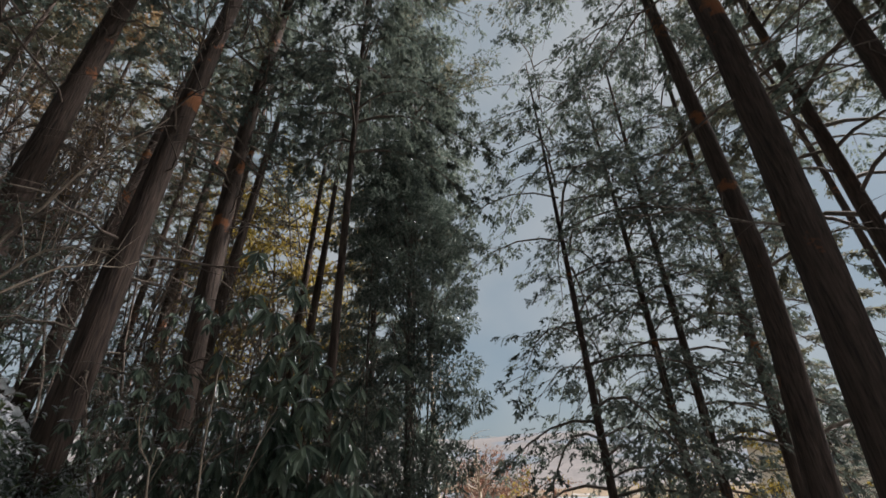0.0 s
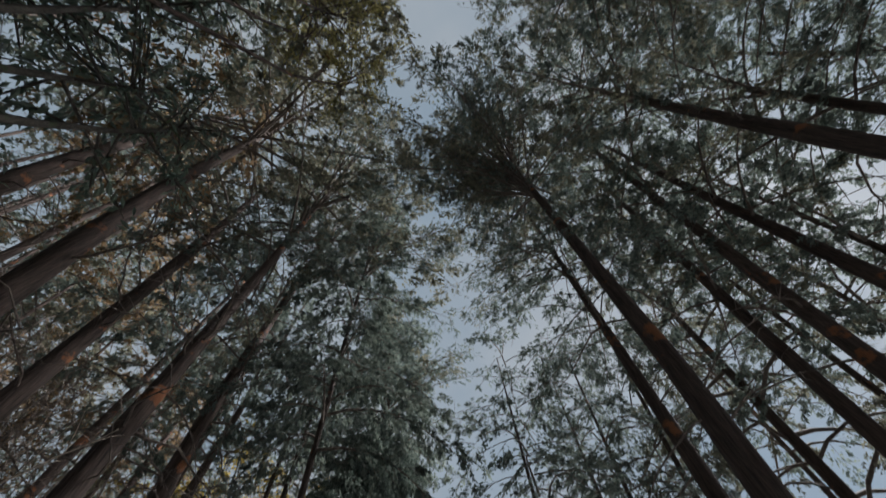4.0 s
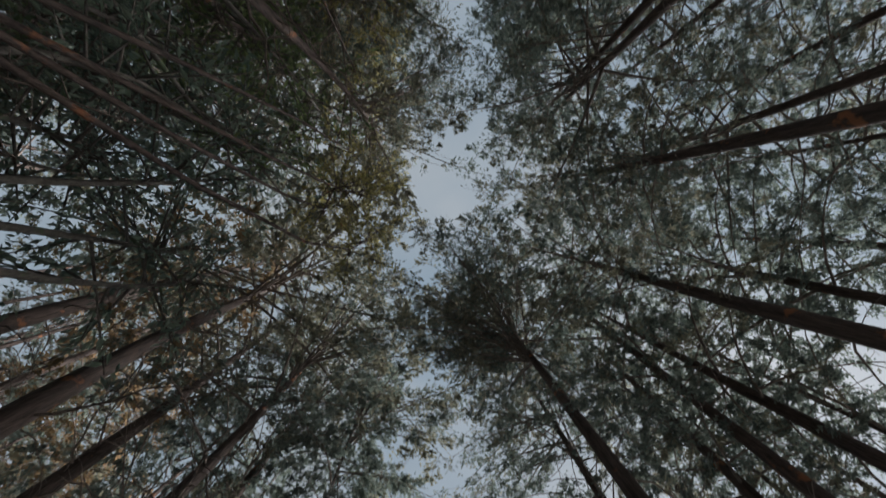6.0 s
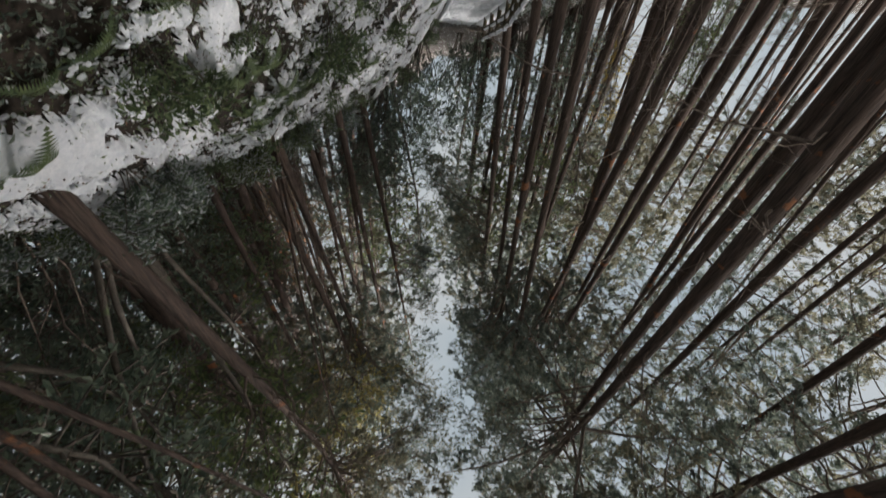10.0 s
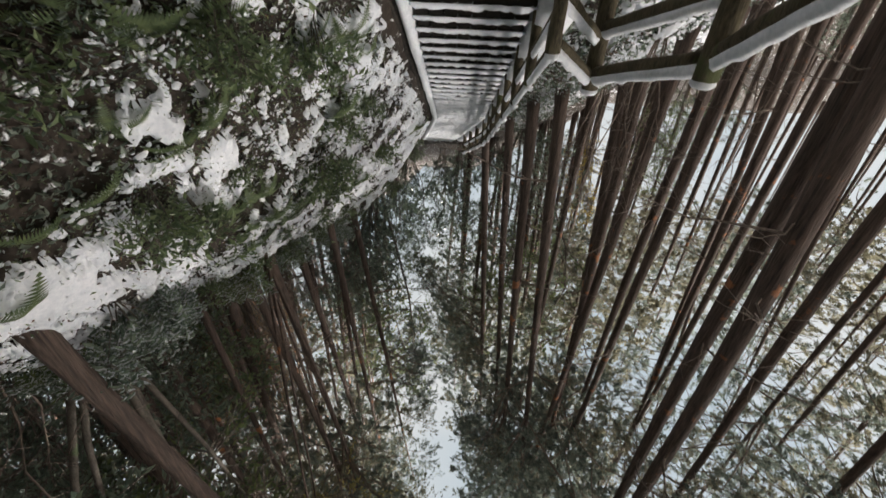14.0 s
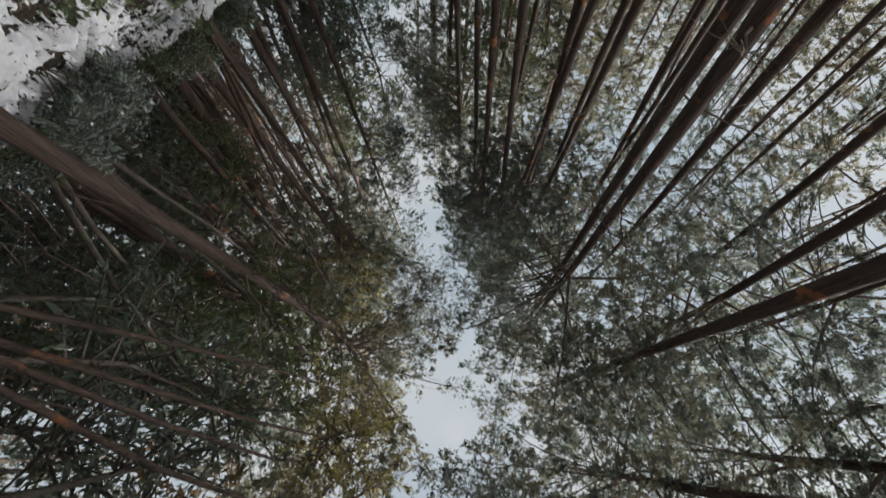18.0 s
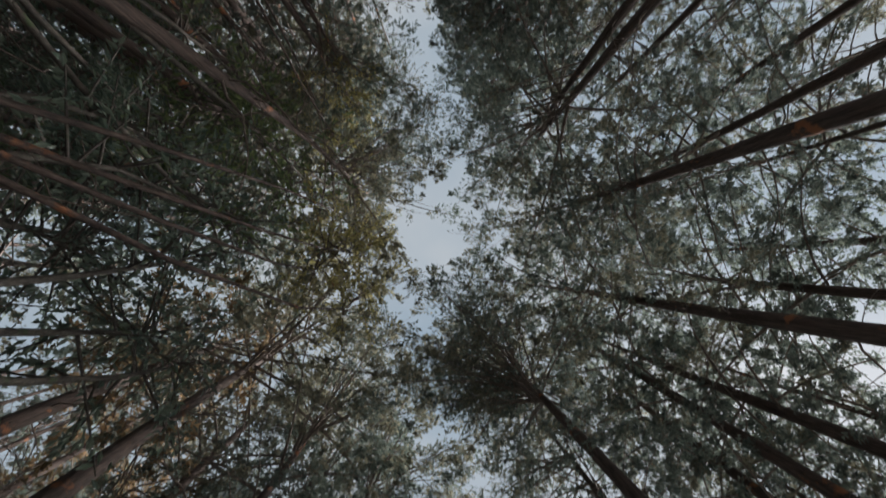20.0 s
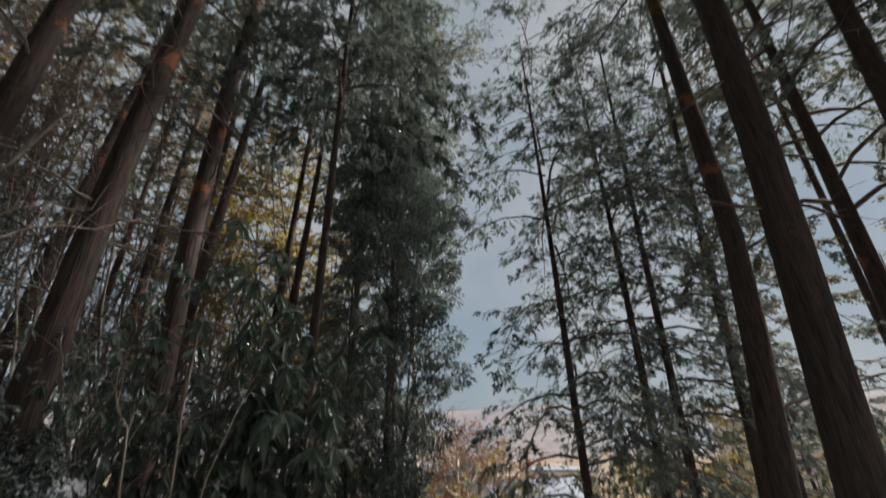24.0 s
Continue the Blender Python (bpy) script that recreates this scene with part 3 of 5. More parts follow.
# the stand behind them, planted about two metres apart
rng = np.random.default_rng(77)
FIELDS = [((-20, -4.2), (-26, 1), 34), ((2.6, 18), (-26, -9.5), 34), ((8, 40), (-44, -22), 34), ((12, 34), (-22, -6), 14), ((-20, -8.0), (2, 14), 20), ((-20, -10.5), (12, 24), 7), ((9.5, 30), (-10, 26), 52), ((-1.5, 3.0), (-24, -13.5), 7), ((-14, -4.5), (14, 30), 8)]
for (x0, x1), (y0, y1), wanted in FIELDS:
    made = tries = 0
    while made < wanted and tries < 3000:
        tries += 1
        x, y = rng.uniform(x0, x1), rng.uniform(y0, y1)
        if min((x - a) ** 2 + (y - b) ** 2 for a, b in stand) < 1.5 ** 2 or (y < -9.5 and abs(x + 0.2 * (-y - 9.8)) < 1.4):
            continue
        stand.append((x, y))
        made += 1
        g = gz(x, y)
        top = g + rng.uniform(18.5, 22) if x > 9 and y < -2 else g + rng.uniform(15.5, 18.5) if y < 3 else g + rng.uniform(15, 18)
        cypress(x, y, rng.uniform(0.18, 0.26), top, top - (rng.uniform(5, 8) if x < -6 and y > 1 else rng.uniform(6, 9) if x > 9 and y > 0 else rng.uniform(7, 11) if x > 2 and y < -9 else rng.uniform(9, 13)), rng.uniform(2.3, 3.0), (rng.normal(0, 0.015), rng.normal(0, 0.015)), 9 if x < -6 and y > 1 else 4 if math.hypot(x, y) < 14 else 0, "rust" if x < -6 and y > 1 and made % 3 == 0 else "far" if x < -6 and y > 1 else "sparse" if made % 2 and y < 0 else "far", near=False)


# slender poles planted close behind the crest of the bank
rng = np.random.default_rng(78)
made = tries = 0
while made < 34 and tries < 4000:
    tries += 1
    x, y = rng.uniform(-10.5, -2.5), rng.uniform(-15, -3.4)
    if min((x - a) ** 2 + (y - b) ** 2 for a, b in stand) < 0.75 ** 2 or x > -2.3 + 0.11 * (y + 3.4):
        continue
    stand.append((x, y))
    made += 1
    top = gz(x, y) + rng.uniform(14.0, 17.5)
    cypress(x, y, rng.uniform(0.12, 0.19), top, top - rng.uniform(4, 6), rng.uniform(1.1, 1.6), (rng.normal(0.02, 0.015), rng.normal(-0.01, 0.015)), 5, "sparse", near=False, label="slender cypress pole with thin crown behind the bank")


# ---- branches grown out over the trail from the trees that line it ----
def overhang(tree, start, end, sprays, mat, rng):
    """One long limb with hanging sprays towards its tip, from a trunk to a point over the trail."""
    start, end = np.array(start), np.array(end)
    way = end - start
    s = np.linspace(0, 1, 8)
    line = start + np.outer(s, way) + np.outer(np.sin(s * math.pi), (0, 0, 0.10 * np.linalg.norm(way))) + np.outer(s * (1 - s), rng.normal(0, 0.5, 3))
    wood, leaf = Soup(), Soup()
    wood.add(*tube(line, 0.030 * (1 - 0.85 * s), 4, cap=False))
    at, along = [], []
    side = unit(np.cross(way, (0, 0, 1)))
    out = unit(way)
    for j in range(9):
        q = rng.uniform(0.42, 1.0)
        p = np.array([np.interp(q, s, line[:, c]) for c in range(3)])
        d = unit(out * rng.uniform(0.3, 1.0) + side * rng.uniform(-1, 1) + (0, 0, rng.uniform(-0.3, 0.15)))
        long = rng.uniform(0.35, 0.85)
        wood.add(*tube([p, p + d * long], [0.006, 0.002], 3, cap=False))
        across = unit(np.cross(d, (0, 0, 1)))
        for _ in range(sprays // 9):
            f, o = rng.uniform(0.1, 1.05), rng.uniform(-1, 1)
            at.append(p + d * long * f + across * o * 0.25 * (1.2 - f) + (0, 0, rng.normal(0, 0.04) - 0.1 * f))
            along.append(d * rng.uniform(0.4, 1) + across * o + (0, 0, rng.uniform(-0.7, 0.05)))
    scatter(leaf, *SPRAY, at, along, rng.uniform(0.065, 0.125, len(at)), rng, spin=0.8)
    limb = place("limb", wood.mesh("limb", TWIG), tree)
    tagged(place("foliage", leaf.mesh("foliage", mat, False), limb), kind="stuff")


def gap_middle(y):
    return float(np.interp(y, (-19, -15, -13, -11, -9, -6.5, -5), (-1.5, -0.60, -0.45, 0.0, 0.33, 0.25, 0.20)))


# a narrow slit of sky over the stairs, closed twice, with one wider hole
rng = np.random.default_rng(79)
reach = []
for y in np.arange(-18.5, -5.1, 0.36):
    for sg in (-1, 1):
        reach.append((gap_middle(y) + sg * (0.34 + rng.uniform(0, 0.7)), y + rng.normal(0, 0.2), 145))
for _ in range(34):
    reach.append((rng.uniform(-1.0, 1.9), rng.uniform(-5.0, -3.5), 125))
for y in np.arange(-2.8, -0.4, 0.3):
    reach.append((-1.10 - rng.uniform(0, 0.8), y, 130))
    reach.append((1.42 + rng.uniform(0, 0.7), y, 135))
for _ in range(74):
    reach.append((rng.uniform(-1.4, 2.2), rng.uniform(0.25, 4.2), 110))
for _ in range(46):
    y = rng.uniform(3.2, 9.5)
    reach.append((0.35 + 0.07 * y + 2.4 * rng.random() ** 1.5, y, 110))
for x, y, sprays in reach:
    z = rng.uniform(12.6, 15.6) - 0.45 * max(0.0, y - 5)
    best = min(lining, key=lambda k: (k[1] + k[3] * 14 - x) ** 2 + (k[2] + k[4] * 14 - y) ** 2 + rng.uniform(0, 4))
    tree, tx, ty, lx, ly = best
    o = np.array(tree.location)
    h = z - o[2] - rng.uniform(0.2, 1.2)
    overhang(tree, (lx * h, ly * h, h), np.array((x, y, z)) - o, sprays, NEEDLE if rng.random() < 0.7 else NEEDLE_MIXED, rng)


# ---- the stairs: timber-faced earth steps under snow ----
RISE, RUN, TURN_Y, VEER = 0.13, 0.13 / SLOPE, -9.8, 0.12


def trail_x(y):
    return -VEER * max(TURN_Y - y, 0.0) * (1 + 0.06 * max(TURN_Y - y, 0.0))


def snow_strip(x0, x1, y0, y1, z, thick, rng, nx=14, ny=4, hollow=0.0):
    """A lumpy layer of snow on a level strip."""
    soup = Soup()
    u, v = np.meshgrid(np.linspace(0, 1, nx), np.linspace(0, 1, ny))
    edge = np.minimum(np.minimum(u, 1 - u) * (nx - 1), np.minimum(v, 1 - v) * (ny - 1)).clip(0, 1)
    h = thick * (0.25 + 0.75 * edge) * rng.uniform(0.75, 1.2, u.shape)
    for _ in range(int(hollow)):
        c = rng.uniform(0.3, 0.75)
        h = h * (1 - 0.6 * np.exp(-((u - c) / 0.05) ** 2))
    px = x0 + (x1 - x0) * u + rng.normal(0, 0.004, u.shape)
    py = y0 + (y1 - y0) * v + rng.normal(0, 0.006, u.shape)
    top = np.stack([px, py, z + h], -1).reshape(-1, 3)
    low = np.stack([px, py, np.full_like(px, z - 0.004)], -1).reshape(-1, 3)
    n = nx * ny
    idx = np.arange(n).reshape(ny, nx)
    faces = np.stack([idx[:-1, :-1], idx[:-1, 1:], idx[1:, 1:], idx[1:, :-1]], -1).reshape(-1, 4).tolist()
    rim = list(idx[0, :]) + list(idx[1:, -1]) + list(idx[-1, -2::-1]) + list(idx[-2:0:-1, 0])
    sides = [(rim[i], rim[i - 1], rim[i - 1] + n, rim[i] + n) for i in range(len(rim))]
    return soup.add(np.concatenate([top, low]), faces + sides)


rng = np.random.default_rng(21)
block_meshes = []
for i in range(4):
    p, f = box(-0.5, 0.5, -0.5, 0.5, 0, 1, 0.06)
    p = np.array(p) + rng.normal(0, 0.018, (12, 3))
    block_meshes.append(Soup().add(p, f).mesh("riser_block", RISER, False))
stairs = thing("staircase", 0, 0, trail_z(0), "timber-faced trail staircase under fresh snow climbing the slope", "stairs", kind="structure")
z_foot = float(trail_z(0))
for i in range(-22, 56):
    y = -RUN * i
    z = SLOPE * -y - 0.08 - z_foot
    cx = trail_x(y)
    x0, x1 = STAIR_L + cx, STAIR_R + cx
    step = place("step", snow_strip(x0 - 0.02, x1 + 0.02, y + 0.035, y - RUN * 1.02, z, 0.052 + 0.035 * min(max((i - 20) / 14, 0), 1), rng, 26, 4, rng.integers(0, 2) if i < 14 else 0).mesh("step", SNOW), stairs)
    for k in range(8):
        w = (x1 - x0) / 8
        place("riser_block", block_meshes[int(rng.integers(4))], step, Matrix.Translation((x0 + w * (k + 0.5), y - 0.05 + rng.normal(0, 0.006), z - RISE - 0.03)) @ Matrix.Diagonal((w * 0.93, 0.1, RISE + 0.024, 1)))


def kerb(name, x0, x1, y0, y1, lift, thick, mat, label, category):
    """A sloping edge along the stairs."""
    n = 80
    ys = np.linspace(y0, y1, n)
    soup = Soup()
    rows = []
    for y in ys:
        c = trail_x(y)
        z = float(trail_z(y))
        b = rng.normal(0, 0.012, 4)
        rows.append([(x0 + c, y, z - 0.3), (x0 + c, y, z + lift + thick + b[0]), ((x0 + x1) / 2 + c, y, z + lift + thick * 1.25 + b[1]), (x1 + c, y, z + lift + thick + b[2]), (x1 + c, y, z - 0.3)])
    faces = [(i * 5 + j, i * 5 + j + 1, (i + 1) * 5 + j + 1, (i + 1) * 5 + j) for i in range(n - 1) for j in range(4)]
    soup.add(np.array(rows).reshape(-1, 3), faces)
    return tagged(place(name, soup.mesh(name, mat)), label, category, kind="structure")


kerb("snow_edge", STAIR_L - 0.10, STAIR_L - 0.02, 5.7, -14, 0.06, 0.05, SNOW, "narrow snow-capped edge beside the steps", "kerb")
kerb("log_kerb", STAIR_L - 0.22, STAIR_L - 0.11, 5.7, -14, -0.02, 0.05, RISER, "dark log edging at the foot of the bank", "kerb")
kerb("snow_shoulder", STAIR_R + 0.03, STAIR_R + 0.34, 3.0, -14, 0.02, 0.06, SNOW, "snowy shoulder between the steps and the fence", "ground")


# ---- log fences ----
def log_between(a, b, radius, rng, sides=9, rings=7):
    a, b = np.array(a, float), np.array(b, float)
    s = np.linspace(0, 1, rings)
    line = np.outer(1 - s, a) + np.outer(s, b) + rng.normal(0, 0.004, (rings, 3))
    return Soup().add(*tube(line, np.full(rings, radius), sides, rng, 0.05))


def snow_on_log(a, b, radius, thick, rng):
    """Snow lying along the upper side of a rail."""
    a, b = np.array(a, float), np.array(b, float)
    n = 16
    s = np.linspace(0.02, 0.98, n)
    line = np.outer(1 - s, a) + np.outer(s, b)
    d = unit(b - a)
    side = unit(np.cross(d, (0, 0, 1)))
    up = np.cross(side, d)
    ang = np.radians([-62, -35, 0, 35, 62])
    rows = []
    for p in line:
        t = thick * rng.uniform(0.75, 1.2)
        top = [p + side * (radius * 0.98) * math.sin(q) + up * (radius * math.cos(q) + t * math.cos(q * 1.25) + 0.004) for q in ang]
        rows.append(top + [p + up * radius * 0.4])
    faces = [(i * 6 + j, i * 6 + (j + 1) % 6, (i + 1) * 6 + (j + 1) % 6, (i + 1) * 6 + j) for i in range(n - 1) for j in range(6)] + [(0, 1, 2, 3, 4, 5), tuple((n - 1) * 6 + j for j in range(5, -1, -1))]
    return Soup().add(np.array(rows).reshape(-1, 3), faces)


def cap_dome(c, radius, thick, rng):
    soup = Soup()
    rows = [[(c[0] + radius * r * math.cos(q) * rng.uniform(0.95, 1.05), c[1] + radius * r * math.sin(q), c[2] + h) for q in np.arange(9) * 2 * math.pi / 9] for r, h in ((1.0, 0.0), (1.04, thick * 0.45), (0.75, thick * 0.9), (0.2, thick))]
    faces = [(i * 9 + j, i * 9 + (j + 1) % 9, (i + 1) * 9 + (j + 1) % 9, (i + 1) * 9 + j) for i in range(3) for j in range(9)] + [tuple(27 + j for j in range(9))]
    return soup.add(np.array(rows).reshape(-1, 3), faces)


def log_fence(posts, post_r, rail_r, drops, label, post_long=1.2):
    """posts: x, y and top of each."""
    x, y, t = posts[0]
    fence = thing("log_fence", x, y, t - post_long, label, "fence")
    o = np.array(fence.location)
    for x, y, t in posts:
        post = part("post", log_between((x, y, min(t - post_long, gz(x, y) - 0.15)) - o, (x, y, t) - o, post_r, rng, 11), POST, fence)
        part("snow_cap", cap_dome((x, y, t + 0.002) - o, post_r * 1.03, 0.05, rng), SNOW, post, "rounded cap of snow")
    for (x, y, t), (x2, y2, t2) in zip(posts, posts[1:]):
        for k, drop in enumerate(drops):
            a, b = np.array((x, y, t - drop)) - o, np.array((x2, y2, t2 - drop)) - o
            rail = part("rail", log_between(a, b, rail_r, rng), POST, fence)
            part("snow", snow_on_log(a, b, rail_r, 0.055 if k == 0 else 0.04, rng), SNOW, rail, "line of snow on the rail")
    return fence


log_fence([(1.12, -4.2, 2.70), (1.42, -3.0, 2.34), (1.36, -1.75, 1.70), (1.36, -0.4, 1.02), (1.42, 0.9, 0.34)], 0.07, 0.048, (0.13, 0.47), "dark mossy log fence with snow along its rails", 1.1)
side_posts = [(0.66, y, SLOPE * -y + 0.52) for y in (-3.75, -4.65, -5.55, -6.5, -7.4, -8.3, -9.2, -10.1, -11.0, -11.9, -12.8)]
log_fence([(x + trail_x(y), y, t) for x, y, t in side_posts], 0.05, 0.035, (0.06, 0.30), "low log handrail with snow on it beside the steps", 0.9)
log_fence([(1.12, -4.2, 2.70), (0.66, -3.75, 2.36)], 0.05, 0.04, (0.10, 0.40), "short log rail joining the two fences", 0.9)


# ---- undergrowth ----
def bush_meshes(seed, height, radius, stems, tips, per_tip, leaf, droop, leaf_mat, wood_mat=BARK_GREY, low=0.25, thick=0.014, snowy=0.0):
    """Stems and leaves of a broadleaved shrub that stands on z = 0."""
    rng = np.random.default_rng(seed)
    wood, green = Soup(), Soup()
    at, along, size = [], [], []
    for i in range(stems):
        az, lean_out = rng.random() * 6.283, rng.uniform(0.1, 0.75) * radius
        end = np.array([math.cos(az) * lean_out, math.sin(az) * lean_out, height * rng.uniform(0.65, 1)])
        s = np.linspace(0, 1, 6)
        line = np.outer(s, end) + np.outer(np.sin(s * np.pi), rng.normal(0, 0.05 * height, 3) * [1, 1, 0])
        line[0] = (rng.normal(0, 0.05), rng.normal(0, 0.05), -0.1)
        wood.add(*tube(line, thick * (1 - 0.75 * s), 5, cap=False))
        for _ in range(tips):
            q = rng.uniform(low, 1)
            p = np.array([np.interp(q, s, line[:, c]) for c in range(3)])
            d = unit(np.array([rng.normal(), rng.normal(), rng.uniform(-0.15, 0.7)])) * rng.uniform(0.2, 0.62) * radius
            wood.add(*tube([p, p + d], [thick * 0.4, thick * 0.15], 3, cap=False))
            for _ in range(per_tip):
                f = rng.uniform(0.35, 1.05)
                at.append(p + d * f + rng.normal(0, leaf * 0.35, 3))
                along.append(unit(d + 1e-6) * 0.6 + rng.normal(0, 0.55, 3) + np.array([0, 0, -droop]))
                size.append(leaf * rng.uniform(0.6, 1.2))
    scatter(green, LEAF_T, LEAF_F, at, along, size, rng, spin=0.5)
    made = [green.mesh("foliage", leaf_mat, False), wood.mesh("stemwork", wood_mat)]
    if snowy:
        pick = rng.random(len(at)) < snowy
        dust = scatter(Soup(), LEAF_T, LEAF_F, np.array(at)[pick] + (0, 0, 0.012), np.array(along)[pick] * (1, 1, 0.5), np.array(size)[pick] * 0.8, rng, spin=0.3)
        made.append(dust.mesh("snow_dusting", SNOW, False))
    return made


def bush(name, meshes, x, y, scale, label, category="shrub", group="", sink=0.0, turn=None, up=0.0):
    rng = np.random.default_rng(int(abs(x * 977 + y * 131)) + 3)
    t = thing(name, x, y, gz(x, y) - sink + up, label, category, group)
    m = Matrix.Rotation(rng.random() * 6.28 if turn is None else turn, 4, "Z") @ Matrix.Scale(scale, 4)
    tagged(place("foliage", meshes[0], t, m), kind="stuff")
    tagged(place("stemwork", meshes[1], t, m), kind="stuff")
    if len(meshes) > 2:
        tagged(place("snow_dusting", meshes[2], t, m, "snow lying on single leaves"), kind="stuff")
    return t


def clump_meshes(seed, height, low, radius, clumps, leaves, leaf, leaf_mat, wood_mat=BARK_GREY):
    """A broadleaf tree whose small leaves sit in dense rounded clumps round forking stems."""
    rng = np.random.default_rng(seed)
    wood, green = Soup(), Soup()
    at, along, size = [], [], []
    s = np.linspace(0, 1, 9)
    stems = []
    for i in range(4):
        az = i * 1.7 + rng.random()
        end = np.array([math.cos(az) * 0.55 * radius, math.sin(az) * 0.55 * radius, height * rng.uniform(0.8, 0.97)])
        line = np.outer(s, end) + np.outer(np.sin(s * 3.1), rng.normal(0, 0.25, 3) * [1, 1, 0])
        line[0] = (rng.normal(0, 0.1), rng.normal(0, 0.1), -0.2)
        stems.append(line)
        wood.add(*tube(line, 0.045 * (1 - 0.8 * s), 6, cap=False))
    for i in range(clumps):
        k = (i + rng.random()) / clumps
        h = low + (height - low) * k
        wide = radius * (0.30 + 0.90 * math.sin(math.pi * min(1, 0.08 + 0.86 * k))) * rng.uniform(0.35, 1.0)
        az = i * 2.399 + rng.normal(0, 0.4)
        c = np.array([math.cos(az) * wide, math.sin(az) * wide, h])
        stem = stems[int(rng.integers(4))]
        q = max(0.1, min(0.95, h / height - 0.07))
        o = np.array([np.interp(q, s, stem[:, j]) for j in range(3)])
        wood.add(*tube([o, (o + c) / 2 + (0, 0, 0.1), c], [0.016, 0.011, 0.005], 4, cap=False))
        r = rng.uniform(0.34, 0.66) * (1.1 - 0.35 * k)
        flat = rng.uniform(0.45, 0.8)
        d = unit(rng.normal(0, 1, (leaves, 3)))
        p = d * (r * rng.uniform(0.35, 1.0, leaves) ** 0.5)[:, None] * np.array([1.15, 1.15, flat])
        at.extend(c + p)
        along.extend(d * 0.7 + rng.normal(0, 0.45, (leaves, 3)) + np.array([0, 0, -0.2]))
        size.extend(leaf * rng.uniform(0.7, 1.3, leaves))
    scatter(green, LEAF_T, LEAF_F, at, along, size, rng, spin=0.7)
    return green.mesh("foliage", leaf_mat, False), wood.mesh("stemwork", wood_mat)


def whorl_meshes(seed, height, radius, stems, tips, leaf, leaf_mat, low=0.3, thick=0.014, snowy=0.0):
    """A tall shrub whose long leathery leaves hang in whorls from the twig ends."""
    rng = np.random.default_rng(seed)
    wood, green, dust = Soup(), Soup(), Soup()
    at, along, size, snow_at, snow_along, snow_size = [], [], [], [], [], []
    s = np.linspace(0, 1, 7)
    for i in range(stems):
        az, out = i * 2.4 + rng.random(), rng.uniform(0.15, 0.8) * radius
        end = np.array([math.cos(az) * out, math.sin(az) * out, height * rng.uniform(0.6, 1)])
        line = np.outer(s, end) + np.outer(np.sin(s * np.pi), rng.normal(0, 0.04 * height, 3) * [1, 1, 0])
        line[0] = (rng.normal(0, 0.05), rng.normal(0, 0.05), -0.1)
        wood.add(*tube(line, thick * (1 - 0.75 * s), 5, cap=False))
        for _ in range(tips):
            q = rng.uniform(low, 1)
            p = np.array([np.interp(q, s, line[:, c]) for c in range(3)])
            d = unit(np.array([rng.normal(), rng.normal(), rng.uniform(-0.1, 0.6)])) * rng.uniform(0.15, 0.5) * radius
            tip = p + d
            wood.add(*tube([p, p + d * 0.5 + (0, 0, 0.03), tip], [thick * 0.4, thick * 0.3, thick * 0.2], 3, cap=False))
            n = int(rng.integers(7, 13))
            a0 = rng.random() * 6.28
            for k in range(n):
                a = a0 + k * 6.283 / n + rng.normal(0, 0.2)
                at.append(tip + rng.normal(0, 0.012, 3))
                along.append((math.cos(a) * 0.75, math.sin(a) * 0.75, rng.uniform(-1.5, -0.35)))
                size.append(leaf * rng.uniform(0.7, 1.2))
            if rng.random() < snowy:
                for k in range(4):
                    a = rng.random() * 6.28
                    snow_at.append(tip + (0, 0, 0.02)), snow_along.append((math.cos(a), math.sin(a), -0.25)), snow_size.append(leaf * 0.55)
    scatter(green, LONG_T, LONG_F, at, along, size, rng, spin=0.25)
    made = [green.mesh("foliage", leaf_mat, False), wood.mesh("stemwork", BARK_GREY)]
    if snow_at:
        made.append(scatter(dust, LEAF_T, LEAF_F, snow_at, snow_along, snow_size, rng, spin=0.2).mesh("snow_dusting", SNOW, False))
    return made


EVERGREEN = [bush_meshes(200 + i, 2.7, 0.75, 6, 13, 10, 0.105, 0.6, LEAF, low=0.45, snowy=0.07) for i in range(3)]
UNDER = [bush_meshes(210 + i, 3.4, 1.5, 7, 16, 13, 0.13, 0.35, LEAF if i else LEAF_LIGHT, low=0.15) for i in range(3)]
LOW = [bush_meshes(220 + i, 0.5, 0.4, 7, 7, 9, 0.062, 0.2, LEAF_LIGHT, low=0.35, thick=0.005, snowy=0.06) for i in range(3)]
SNOWY = bush_meshes(205, 2.4, 0.9, 6, 12, 10, 0.10, 0.5, LEAF, low=0.25, snowy=0.5)
DROOP = whorl_meshes(230, 4.7, 0.95, 8, 30, 0.200, LEAF, low=0.3, thick=0.014, snowy=0.32)
WHORL = [whorl_meshes(231 + i, 3.3, 0.75, 5, 22, 0.125, LEAF, low=0.45, thick=0.010, snowy=0.50) for i in range(2)]
CAMELLIA = clump_meshes(240, 14.0, 3.6, 1.36, 112, 600, 0.100, LEAF_DARK)
HIGH_LEAF = bush_meshes(241, 8.0, 2.2, 5, 24, 20, 0.14, 0.6, LEAF, low=0.45, thick=0.05)
YELLOW = bush_meshes(242, 11.0, 2.3, 7, 40, 26, 0.15, 0.3, LEAF_YELLOW, low=0.35, thick=0.05)
OLIVE = bush_meshes(243, 9.0, 2.4, 6, 36, 18, 0.16, 0.2, FERN, low=0.4, thick=0.045)

